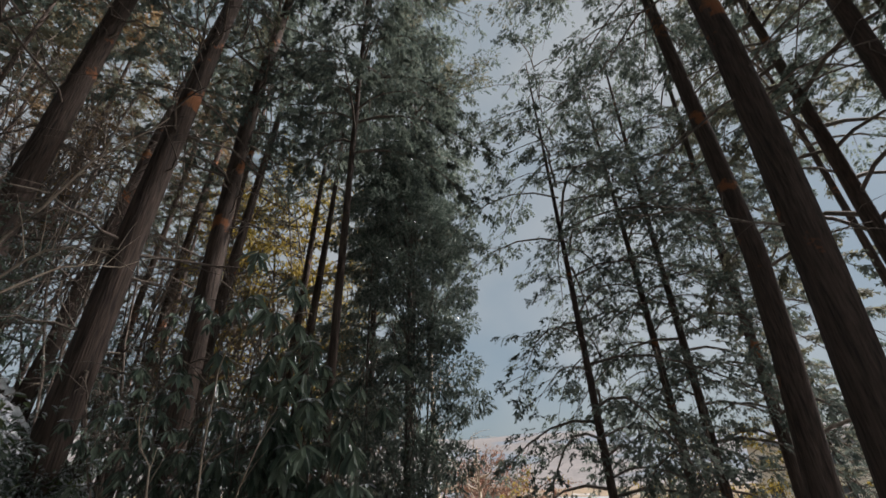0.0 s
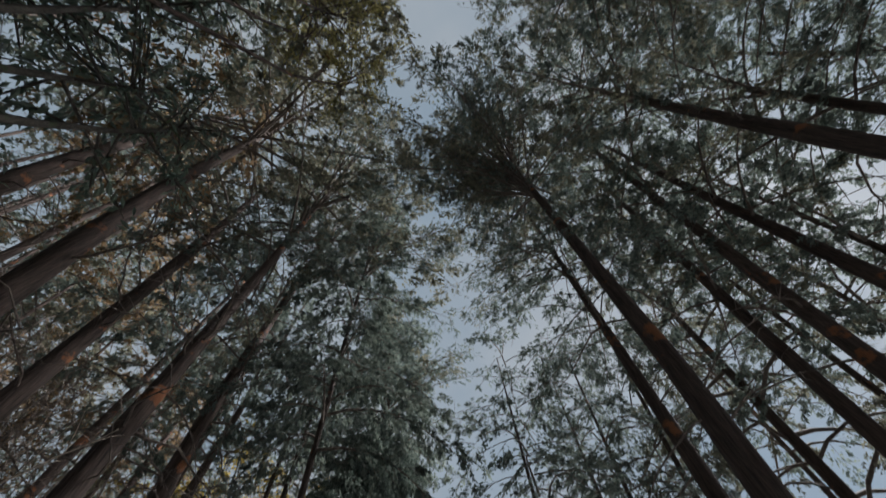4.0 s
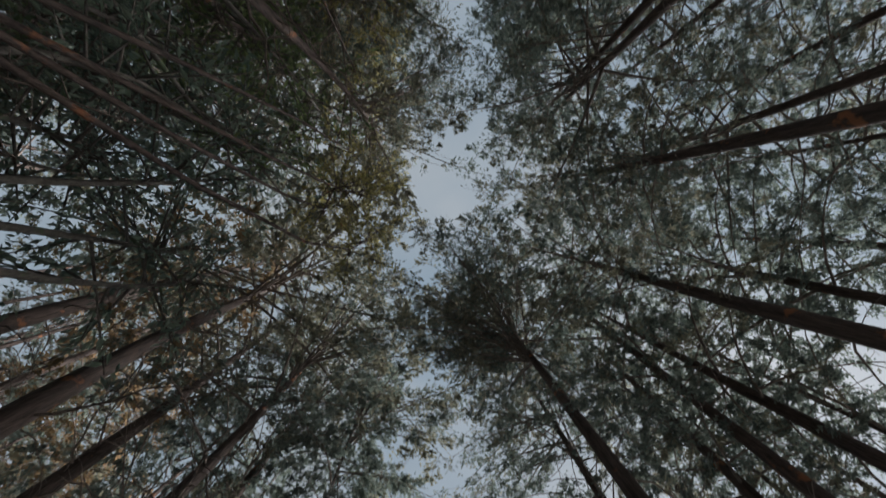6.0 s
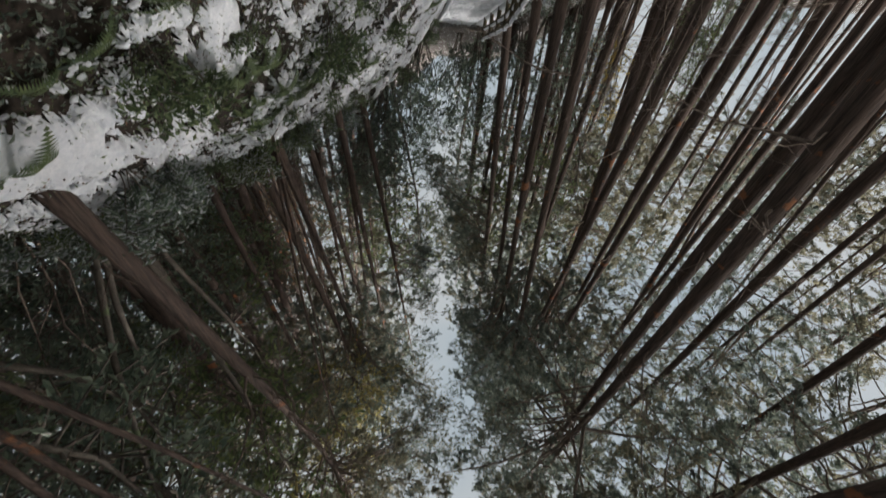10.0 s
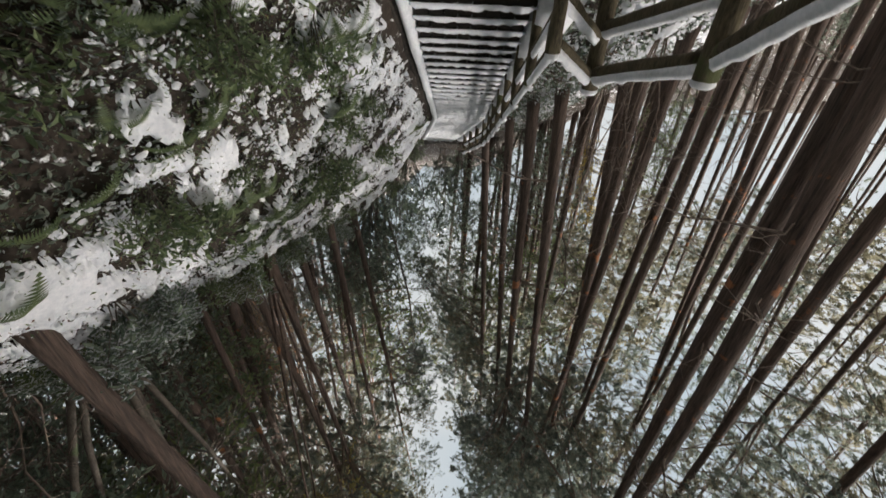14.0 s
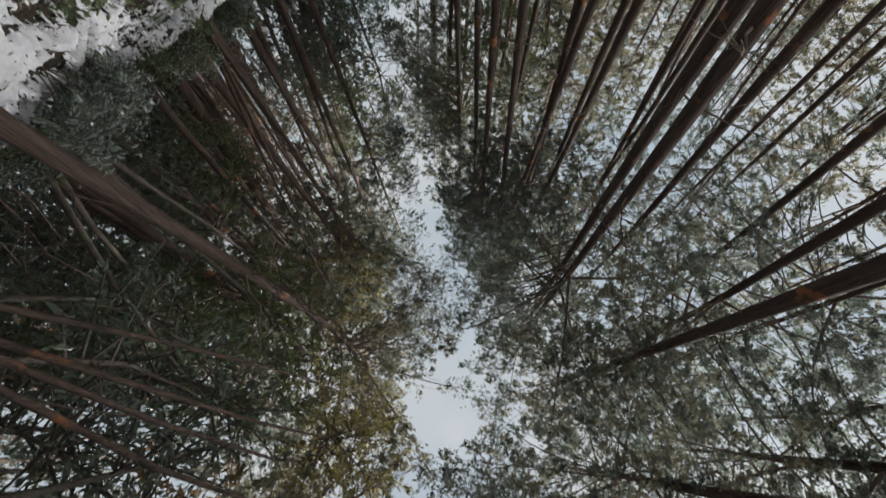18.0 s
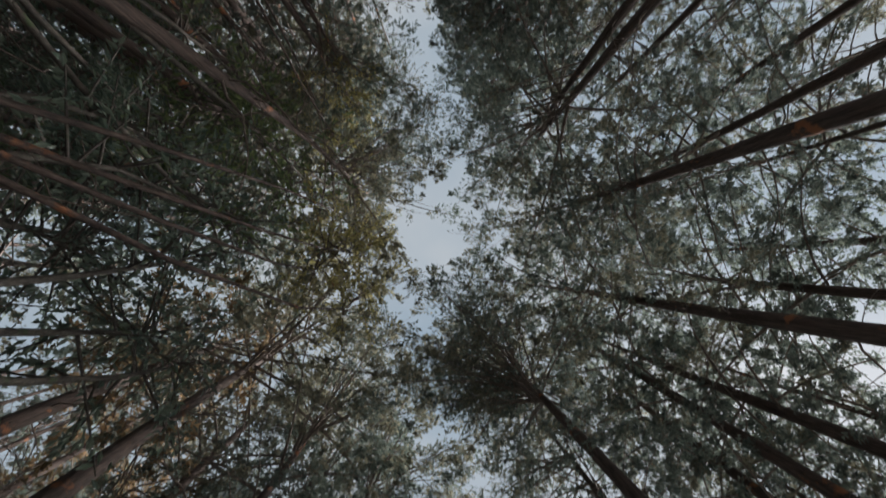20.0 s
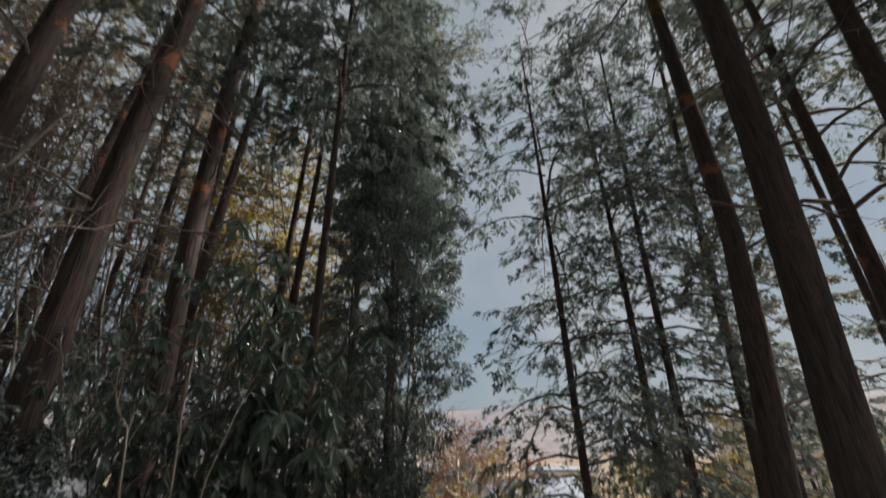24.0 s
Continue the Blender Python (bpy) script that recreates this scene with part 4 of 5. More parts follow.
CREST = [bush_meshes(250 + i, 0.62, 0.40, 7, 9, 9, 0.075, 0.4, LEAF if i else FERN, low=0.3, thick=0.005, snowy=0.95) for i in range(3)]
rng = np.random.default_rng(64)
for i in range(64):
    y = rng.uniform(-9.0, 0.4) if i < 46 else rng.uniform(0.6, 5.0)
    x = -0.55 - rng.uniform(1.75, 3.6 if i < 46 else 3.0)
    bush("snowy_undershrub", CREST[i % 3], x, y, rng.uniform(0.6, 1.2), "low shrub laden with fresh snow on the crest of the bank", group="snowy undershrubs of the bank", sink=0.05)
bush("drooping_evergreen_shrub", DROOP, -1.35, 4.5, 1.08, "tall evergreen shrub with long drooping leathery leaves", sink=0.1)
bush("evergreen_shrub", WHORL[0], -2.20, 3.9, 0.90, "evergreen shrub with glossy leaves dusted with snow beside a trunk")
bush("evergreen_shrub", WHORL[1], -2.0, 4.7, 1.0, "evergreen shrub with glossy leaves below a trunk")
for x, y, k in ((-4.9, 4.0, 0.8), (-5.5, 5.4, 0.9), (-6.4, 4.6, 1.0), (-4.6, 6.6, 0.8), (-5.9, 7.4, 1.0), (-7.2, 6.6, 1.0), (-6.9, 8.6, 1.1), (-8.4, 7.8, 1.1), (-5.2, 8.8, 1.2), (-3.4, 7.6, 1.3), (-2.6, 8.9, 1.6), (-4.2, 10.4, 1.7), (-8.9, 9.9, 1.2), (-6.2, 11.2, 1.6)):
    bush("snowy_shrub", SNOWY, x, y, k, "evergreen shrub weighed down by fresh snow", group="snowy shrubs under the cypresses")
bush("camellia_tree", CAMELLIA, -0.85, 9.4, 1.0, "dense dark evergreen broadleaf tree with small glossy leaves", "tree")
bush("broadleaf_tree", HIGH_LEAF, -3.1, 0.1, 1.05, "slender evergreen broadleaf tree leaning over the bank", "tree")
bush("broadleaf_tree", HIGH_LEAF, -4.6, -0.9, 1.1, "slender evergreen broadleaf tree among cypress trunks", "tree")
bush("yellow_leaved_tree", YELLOW, -4.4, 14.6, 1.6, "broadleaf tree with yellow-olive leaves in sunlight", "tree")
bush("yellow_leaved_tree", YELLOW, -8.3, 14.0, 1.2, "broadleaf tree with yellow-olive leaves behind trunks", "tree")
TALL_OLIVE = bush_meshes(246, 12.5, 2.3, 4, 36, 34, 0.10, 0.25, material("olive_leaf", (0.19, 0.175, 0.060), (0.38, 0.33, 0.14), 1, rough=0.6, bump=0, fine=8, island=0.6, translucent=0.55), wood_mat=BARK, low=0.58, thick=0.028)
bush("olive_leaved_tree", TALL_OLIVE, -2.9, -5.4, 1.0, "tall thin broadleaf tree with olive-yellow leaves on the bank", "tree")
bush("olive_leaved_tree", TALL_OLIVE, -2.7, -1.0, 1.05, "tall thin broadleaf tree with olive-yellow leaves leaning to the light", "tree")
BROWN = bush_meshes(244, 9.0, 2.6, 7, 30, 18, 0.11, 0.3, NEEDLE_BROWN, low=0.25, thick=0.04)
for x, y, k in ((-9.6, 8.8, 1.0), (-12.6, 10.8, 1.1), (-5.0, 12.6, 1.05), (-3.2, 12.2, 1.05), (-7.0, 13.6, 1.1), (-2.6, 14.4, 1.1), (-9.8, 13.0, 1.0)):
    bush("brown_leaved_tree", BROWN, x, y, k, "thin broadleaf tree with withered brown leaves behind trunks", "tree", "brown trees of the slope")
rng = np.random.default_rng(63)
for i in range(5):
    x, y = rng.uniform(3.0, 12), rng.uniform(-30, -16)
    bush("brown_leaved_tree" if i % 3 else "olive_leaved_tree", BROWN if i % 3 else OLIVE, x, y, rng.uniform(0.6, 1.0), "thin broadleaf tree with withered brown leaves behind trunks" if i % 3 else "thin broadleaf tree with yellow-green leaves among trunks", "tree", "brown trees of the slope" if i % 3 else "")
bush("yellow_leaved_tree", YELLOW, 7.3, -23.0, 0.75, "thicket with golden leaves in the sun behind the poles", "tree")
for i in range(11):
    x, y = rng.uniform(-11, -5.2), rng.uniform(-13, -4)
    bush("brown_leaved_tree" if i % 3 else "olive_leaved_tree", BROWN if i % 3 else OLIVE, x, y, rng.uniform(0.65, 0.95), "thin broadleaf tree with withered brown leaves behind trunks" if i % 3 else "thin broadleaf tree with yellow-green leaves among trunks", "tree", "brown trees of the slope" if i % 3 else "")
for x, y, k in ((-6.6, -3.6, 1.1),):
    bush("broadleaf_tree", HIGH_LEAF, x, y, k, "slender evergreen broadleaf tree among cypress trunks", "tree")
bush("olive_leaved_tree", OLIVE, -2.6, -13.0, 1.25, "thin broadleaf tree with yellow-green leaves beside the stairs", "tree")
bush("olive_leaved_tree", OLIVE, 2.2, -14.5, 1.2, "thin broadleaf tree with yellow-green leaves among trunks", "tree")
bush("olive_leaved_tree", OLIVE, -4.2, -3.6, 1.1, "thin broadleaf tree with yellowing leaves on the bank", "tree")

for x, y, s in ((-2.4, -11.0, 1.25), (-2.0, -13.2, 1.4), (-2.9, -12.2, 1.4), (-3.4, -10.4, 1.3), (-1.9, -16.0, 1.6), (0.2, -16.5, 1.5), (1.4, -14.2, 1.3), (-0.6, -19.0, 1.8), (2.6, -12.6, 1.2)):
    bush("understory_shrub", UNDER[1 + int(abs(x * 10)) % 2], x, y, s, "dense dark evergreen shrub beside the head of the stairs", group="understory shrubs")

rng = np.random.default_rng(91)
for x0, x1, y0, y1, n, kinds in ((-10, -4.4, -3.4, 1.4, 10, UNDER), (-9.5, -4.3, -7.0, -1.2, 8, UNDER), (-13, -6.4, 6.5, 14, 2, UNDER), (7.0, 16, -18, -9, 5, UNDER), (2.0, 9, 9.5, 17, 4, UNDER), (-5.0, -3.6, -11, -6, 3, EVERGREEN)):
    for _ in range(n):
        x, y = rng.uniform(x0, x1), rng.uniform(y0, y1)
        bush("understory_shrub", kinds[int(rng.integers(3))], x, y, rng.uniform(0.75, 1.35), "evergreen understory shrub among cypress trunks", group="understory shrubs")


# bare shrubs and thin dead saplings
def bare_meshes(seed, height, stems, forks, spread_out, mat):
    rng = np.random.default_rng(seed)
    made = []
    for _ in range(stems):
        soup = Soup()
        az = rng.random() * 6.283
        end = np.array([math.cos(az), math.sin(az), 0]) * rng.uniform(0.1, 1) * spread_out + np.array([0, 0, height * rng.uniform(0.6, 1)])
        s = np.linspace(0, 1, 7)
        line = np.outer(s, end) + np.outer(np.sin(s * 3.1), rng.normal(0, 0.06 * height, 3)) + rng.normal(0, 0.012 * height, (7, 3))
        line[0] = (rng.normal(0, 0.03), rng.normal(0, 0.03), -0.1)
        soup.add(*tube(line, 0.011 * (1 - 0.8 * s) + 0.0015, 4, cap=False))
        for _ in range(forks):
            q = rng.uniform(0.25, 1)
            p = np.array([np.interp(q, s, line[:, c]) for c in range(3)])
            d = unit(np.array([rng.normal(), rng.normal(), rng.uniform(-0.3, 0.6)])) * rng.uniform(0.2, 0.75)
            mid = p + d * 0.5 + rng.normal(0, 0.05, 3)
            soup.add(*tube([p, mid, p + d], [0.0055, 0.004, 0.0015], 3, cap=False))
            for _ in range(2):
                e = unit(rng.normal(0, 1, 3)) * rng.uniform(0.1, 0.3)
                soup.add(*tube([mid, mid + e], [0.003, 0.001], 3, cap=False))
        made.append(soup.mesh("stem", mat))
    return made


BARE = [bare_meshes(300 + i, 3.2, 5, 11, 1.1, TWIG) for i in range(3)]


def bare_shrub(mesh, x, y, scale, label):
    t = thing("bare_shrub", x, y, gz(x, y), label, "shrub", "bare shrubs")
    for stem in mesh:
        place("stem", stem, t, Matrix.Rotation(x * 7 + y * 3, 4, "Z") @ Matrix.Scale(scale, 4))


for x, y, s in ((-5.6, 6.6, 1.6), (-3.6, -0.8, 1.2), (-4.5, -3.0, 1.4), (-5.5, -5.5, 1.4), (-3.9, -8.5, 1.3), (2.6, -6.5, 1.0), (3.8, -6.4, 1.1), (2.9, -9.2, 1.2), (-7.2, 5.2, 1.8), (-8.0, 8.5, 1.8), (-4.8, 7.2, 2.2), (-5.8, 8.4, 2.3), (-7.6, 6.9, 2.4), (-9.2, 7.5, 2.5), (-6.6, 9.8, 2.4), (-8.6, 10.5, 2.5), (-4.4, 9.8, 2.0), (-9.5, 4.5, 2.3), (-3.4, 9.4, 2.0), (-5.0, 10.6, 2.2), (-7.4, 10.9, 2.3), (-6.2, 5.8, 1.7), (-8.4, 6.0, 2.0), (-3.9, 11.6, 2.4), (-10.4, 9.4, 2.5), (-6.0, 12.6, 2.4)):
    bare_shrub(BARE[int(abs(x * 10)) % 3], x, y, s, "tangle of thin bare brown twigs under the cypresses")


def arching_shrub(x, y, tips, label):
    """A bare shrub of a few long pale shoots, each bowed over to its tip."""
    rng = np.random.default_rng(int(abs(x * 100)))
    z = gz(x, y)
    t = thing("bare_shrub", x, y, z, label, "shrub", "bare shrubs")
    for tip in tips:
        end = np.array(tip) - (x, y, z)
        k = np.linspace(0, 1, 12)
        line = np.outer(k, end) + np.outer(np.sin(k * math.pi), (0, 0, 0.35)) + rng.normal(0, 0.015, (12, 3)) * k[:, None]
        line[0] = (0, 0, -0.1)
        soup = Soup().add(*tube(line, 0.011 * (1 - 0.8 * k) + 0.0015, 5, cap=False))
        for _ in range(9):
            f = rng.uniform(0.35, 1)
            o = np.array([np.interp(f, k, line[:, c]) for c in range(3)])
            e = unit(end + rng.normal(0, 1.2, 3)) * rng.uniform(0.12, 0.4)
            soup.add(*tube([o, o + e * 0.5 + (0, 0, 0.02), o + e], [0.004, 0.003, 0.001], 3, cap=False))
        part("shoot", soup, BARK_PALE, t)
    return t


arching_shrub(-3.05, 2.55, ((-2.0, 2.62, 3.0), (-2.0, 2.65, 4.1), (-2.5, 3.3, 3.2), (-2.3, 2.2, 2.2)), "bare shrub with pale shoots bowed over beside a trunk")
arching_shrub(-1.75, 3.75, ((-1.6, 3.4, 2.6), (-2.1, 3.4, 2.2), (-1.3, 3.6, 2.0)), "bare shrub with pale bent shoots among evergreen leaves")


# ---- the bank: ferns, low shrubs, dead leaves and lumps of snow ----
def frond_mesh(seed):
    """One drooping pinnate frond along x."""
    rng = np.random.default_rng(seed)
    pairs, long = 24, rng.uniform(0.38, 0.62)
    s = np.linspace(0, 1, pairs + 1)
    rib = np.stack([s * long, 0.03 * np.sin(s * 2.5), long * (0.75 * s - rng.uniform(0.75, 0.95) * s * s)], -1)
    pts, faces = [tuple(p) for p in rib], []
    for i in range(1, pairs):
        w = long * 0.21 * math.sin(math.pi * (0.12 + 0.88 * i / pairs)) ** 0.8
        for sg in (1, -1):
            pts.append(tuple(rib[i] + np.array([0.35 * w, sg * w, -0.25 * w])))
            faces.append((i, i + 1, len(pts) - 1))
    return Soup().add(pts, faces).mesh("frond", FERN, False)


FRONDS = [frond_mesh(400 + i) for i in range(5)]


def bank_normal(x, y):
    e = 0.12
    n = Vector((gz(x - e, y) - gz(x + e, y), gz(x, y - e) - gz(x, y + e), 2 * e))
    return n.normalized()


def settle(x, y, spin, scale, tilt=0.6):
    """A pose on the slope, leaning part of the way towards its normal."""
    n = (Vector((0, 0, 1)) * (1 - tilt) + bank_normal(x, y) * tilt).normalized()
    q = n.to_track_quat("Z", "Y").to_matrix().to_4x4()
    return q @ Matrix.Rotation(spin, 4, "Z") @ Matrix.Scale(scale, 4)


rng = np.random.default_rng(17)
NEAR_FERNS = [(-1.92, -2.06), (-1.66, -2.22), (-1.45, -2.05), (-1.42, -2.95), (-1.30, -3.15), (-1.55, -2.70), (-1.22, -2.35), (-1.12, -1.75), (-1.75, -1.35), (-1.35, -1.40)]
for i in range(46):
    x, y = NEAR_FERNS[i] if i < len(NEAR_FERNS) else (rng.uniform(-2.4, -0.85), rng.uniform(-5.2, 0.5)) if i < 32 else (rng.uniform(-3.6, -0.9), rng.uniform(-10, -4))
    f = thing("fern", x, y, gz(x, y) - 0.01, "green fern drooping on the snowy bank", "fern", "ferns on the bank")
    size = rng.uniform(0.55, 0.9) if i < 10 else rng.uniform(0.6, 1.15)
    for k in range(int(rng.integers(6, 9))):
        place("frond", FRONDS[int(rng.integers(5))], f, settle(x, y, k * 0.9 + rng.normal(0, 0.25), size))
for i in range(44):
    x, y = (rng.uniform(-2.0, -0.8), rng.uniform(-5.5, 0.8)) if i < 26 else (rng.uniform(-3.2, -0.8), rng.uniform(-12, -4))
    bush("low_evergreen_shrub", LOW[i % 3], x, y, rng.uniform(0.6, 1.3), "low evergreen shrub with light green leaves on the bank", group="low shrubs on the bank", sink=0.05)


def lumps(n, sampler, small, large, flat, rng, lift=0.02):
    """Rounded lumps of snow lying on the slope."""
    soup = Soup()
    ang = np.arange(7) * 2 * math.pi / 7
    for _ in range(n):
        x, y = sampler()
        r = small * (large / small) ** rng.random()
        a, b, q = r * rng.uniform(0.7, 1.5), r * rng.uniform(0.5, 1.0), rng.random() * 6.28
        z = gz(x, y)
        rows = []
        for ring, h in ((1.0, -0.35), (0.95, 0.42), (0.55, 0.92)):
            jag = rng.uniform(0.72, 1.28, 7)
            px = a * ring * jag * np.cos(ang)
            py = b * ring * jag * np.sin(ang)
            rows.append(np.stack([px * math.cos(q) - py * math.sin(q), px * math.sin(q) + py * math.cos(q), np.full(7, h * flat * r)], -1))
        pts = np.concatenate(rows + [np.array([[0, 0, flat * r * 1.05]])])
        n_ = bank_normal(x, y)
        rot = np.array((Vector((0, 0, 1)) * 0.35 + n_ * 0.65).to_track_quat("Z", "Y").to_matrix())
        faces = [(i * 7 + j, i * 7 + (j + 1) % 7, (i + 1) * 7 + (j + 1) % 7, (i + 1) * 7 + j) for i in range(2) for j in range(7)] + [(14 + j, 14 + (j + 1) % 7, 21) for j in range(7)]
        soup.add(pts @ rot.T + np.array([x, y, z + lift]), faces)
    return soup


def on_bank():
    return rng.uniform(-3.6, -0.75), rng.uniform(-11.5, 2.5)


def off_hollow():
    while True:
        x, y = on_bank()
        if (x + 1.62) ** 2 + (y + 1.72) ** 2 > 0.45:
            return x, y


def near_bank():
    return rng.uniform(-2.1, -0.75), rng.uniform(-5.0, 0.3)


def right_bank():
    return 0.95 + 8.0 * rng.random() ** 1.6, rng.uniform(-12, -2.6)


def snow_cover(x0, x1, y0, y1, step, bare, seed, name, label, lift=0.03, soft=0.01):
    """Snow lying in ragged rounded patches on the slope's plants, with holes where the mask falls below bare(x, y)."""
    xs, ys = np.arange(x0, x1, step), np.arange(y0, y1, step)
    px, py = np.meshgrid(xs, ys)
    jog = np.random.default_rng(seed)
    px, py = px + jog.normal(0, 0.30 * step, px.shape), py + jog.normal(0, 0.30 * step, py.shape)
    # streaks run along the slope
    wx, wy = px + 0.10 * value_noise(px * 5, py * 5, seed + 9), py + 0.10 * value_noise(px * 5, py * 5, seed + 10)
    mask = 0.18 * value_noise(wx * 1.9, wy * 1.7, seed + 2) + 0.22 * value_noise(wx * 7.5, wy * 4.5 + wx, seed + 3) + 0.32 * value_noise(wx * 17, wy * 8 + 2 * wx, seed + 4) + 0.28 * value_noise(wx * 34, wy * 24, seed + 5)
    edge = np.minimum(np.minimum(px - x0, x1 - px), np.minimum(py - y0, y1 - py))
    over = mask - bare(px, py) - 0.25 * np.clip(1 - edge / soft, 0, 1) ** 2
    e = 0.10
    nx_, ny_ = (ground_z(px - e, py) - ground_z(px + e, py)) / (2 * e), (ground_z(px, py - e) - ground_z(px, py + e)) / (2 * e)
    long = np.sqrt(nx_ ** 2 + ny_ ** 2 + 1)
    ramp = np.sqrt(np.clip(over / 0.05, 0, 1))
    d = -0.012 + ramp * (0.026 + lift * 1.2 * value_noise(px * 6, py * 6, seed + 6) + lift * 0.8 * value_noise(px * 14, py * 14, seed + 7) + 0.4 * lift * value_noise(px * 33, py * 33, seed + 8))
    keep = over > 0
    idx = np.arange(px.size).reshape(px.shape)
    quads = np.stack([idx[:-1, :-1], idx[:-1, 1:], idx[1:, 1:], idx[1:, :-1]], -1).reshape(-1, 4)
    quads = quads[keep.ravel()[quads].sum(1) >= 2]
    used = np.unique(quads)
    new_index = np.full(px.size, -1)
    new_index[used] = np.arange(len(used))
    pts = np.stack([px + d * nx_ / long, py + d * ny_ / long, ground_z(px, py) + d / long], -1).reshape(-1, 3)[used]
    return tagged(place(name, Soup().add(pts, new_index[quads].tolist()).mesh(name, SNOW)), label, "snow", kind="stuff")


def bank_bare(x, y):
    # little snow on the leafy middle of the bank near the trail's foot, more towards the crest and beside the steps
    u = -0.55 - x
    leafy_part = np.exp(-((u - 0.72) / 0.48) ** 2) * np.clip((y + 7.5) / 4.0, 0, 1)
    ledge = np.exp(-((u - 1.72) / 0.27) ** 2 - ((y + 1.85) / 0.75) ** 2)
    hollow = np.exp(-((x + 1.62) / 0.30) ** 2 - ((y + 1.75) / 0.36) ** 2)
    return 0.528 + 0.075 * leafy_part - 0.185 * ledge + 0.4 * hollow - 0.025 * np.clip((u - 1.5) / 0.4, 0, 1)


snow_cover(-3.6, -0.72, -5.0, 0.6, 0.017, bank_bare, 50, "snow_cover", "ragged patches of fresh snow on the bank's plants")
snow_cover(-3.9, -0.72, -12.5, -5.0, 0.036, lambda x, y: 0.525 + 0 * x, 60, "snow_cover", "ragged patches of fresh snow on the upper bank")
snow_cover(-10.0, -0.72, 0.6, 9.0, 0.04, lambda x, y: 0.50 + 0 * x, 70, "snow_cover", "patches of snow on the wooded slope", soft=1.5)
snow_cover(-10.0, -3.6, -12.0, 0.6, 0.08, lambda x, y: 0.50 + 0 * x, 75, "snow_cover", "patches of snow under the cypresses above the bank", soft=1.5)
snow_cover(5.0, 20.0, -24.0, -1.0, 0.09, lambda x, y: 0.60 + 0 * x, 82, "snow_cover", "patches of snow under the cypresses behind the fence", soft=2.0)
snow_cover(0.98, 6.0, -11.5, -2.0, 0.036, lambda x, y: 0.545 + 0 * x, 80, "snow_cover", "patches of snow on low plants behind the fence", soft=0.8)
snow_cover(0.98, 9.0, -3.0, 9.0, 0.08, lambda x, y: 0.47 + 0 * x, 85, "snow_cover", "patches of snow on the slope below the fence", soft=1.5)


def speckled():
    # bits of snow thin out towards the leafy middle
    while True:
        x, y = rng.uniform(-3.4, -0.72), rng.uniform(-9.0, 0.3)
        if (x + 1.62) ** 2 + (y + 1.72) ** 2 > 0.16 and value_noise(x * 2.6, y * 2.6, 33) > rng.uniform(0.25, 0.9):
            return x, y


tagged(place("snow_cushions", lumps(6000, speckled, 0.007, 0.032, 0.55, rng, 0.06).mesh("snow_cushions", SNOW)), "small cushions of snow on ferns and shrubs", "snow", kind="stuff")


def carpet(n, sampler, small, large, mat, lift, droop, label):
    at, along, size = [], [], []
    for _ in range(n):
        x, y = sampler()
        at.append((x, y, gz(x, y) + rng.uniform(0, lift)))
        along.append(np.array([rng.uniform(-0.4, 1.0), rng.normal(0, 0.6), rng.uniform(-droop, 0.4)]))
        size.append(rng.uniform(small, large))
    soup = scatter(Soup(), LEAF_T, LEAF_F, at, along, size, rng, spin=0.9)
    return tagged(place("undergrowth", soup.mesh("undergrowth", mat, False)), label, "undergrowth", kind="stuff")


carpet(14000, on_bank, 0.014, 0.036, LEAF_LIGHT, 0.12, 0.6, "small green leaves of creeping plants on the bank")
carpet(13000, near_bank, 0.012, 0.034, LEAF, 0.13, 0.6, "dark green leaves of low plants on the bank")
def in_hollow():
    return -1.60 + rng.normal(0, 0.20), -1.74 + rng.normal(0, 0.24)


def wooded_slope():
    return -0.8 - 5.0 * rng.random() ** 1.4, rng.uniform(0.3, 6.0)


carpet(6000, wooded_slope, 0.03, 0.07, LEAF, 0.14, 0.6, "dark green leaves of low plants on the wooded slope")
carpet(3500, wooded_slope, 0.03, 0.07, LITTER, 0.08, 0.3, "brown dead leaves among snow on the wooded slope")
# extra leaves fill the hollow to darken it, standing in for its shade
carpet(2200, in_hollow, 0.025, 0.07, LEAF_DARK, 0.14, 0.9, "leaves added in the hollow of the bank in place of its deep shade")
carpet(6000, near_bank, 0.012, 0.034, FERN, 0.12, 0.6, "olive leaves of low plants on the bank")
carpet(9000, off_hollow, 0.014, 0.042, LITTER, 0.10, 0.3, "brown dead leaves lying among snow on the bank")
carpet(13000, right_bank, 0.04, 0.10, LEAF, 0.16, 0.6, "dark green leaves of low plants behind the fence")
carpet(2500, right_bank, 0.04, 0.10, LITTER, 0.08, 0.3, "brown dead leaves among snow behind the fence")
carpet(10000, speckled, 0.015, 0.042, SNOW, 0.12, 0.9, "bits of snow caught on leaves and ferns")
carpet(6000, right_bank, 0.04, 0.10, SNOW, 0.16, 0.25, "bits of snow caught on low plants behind the fence")


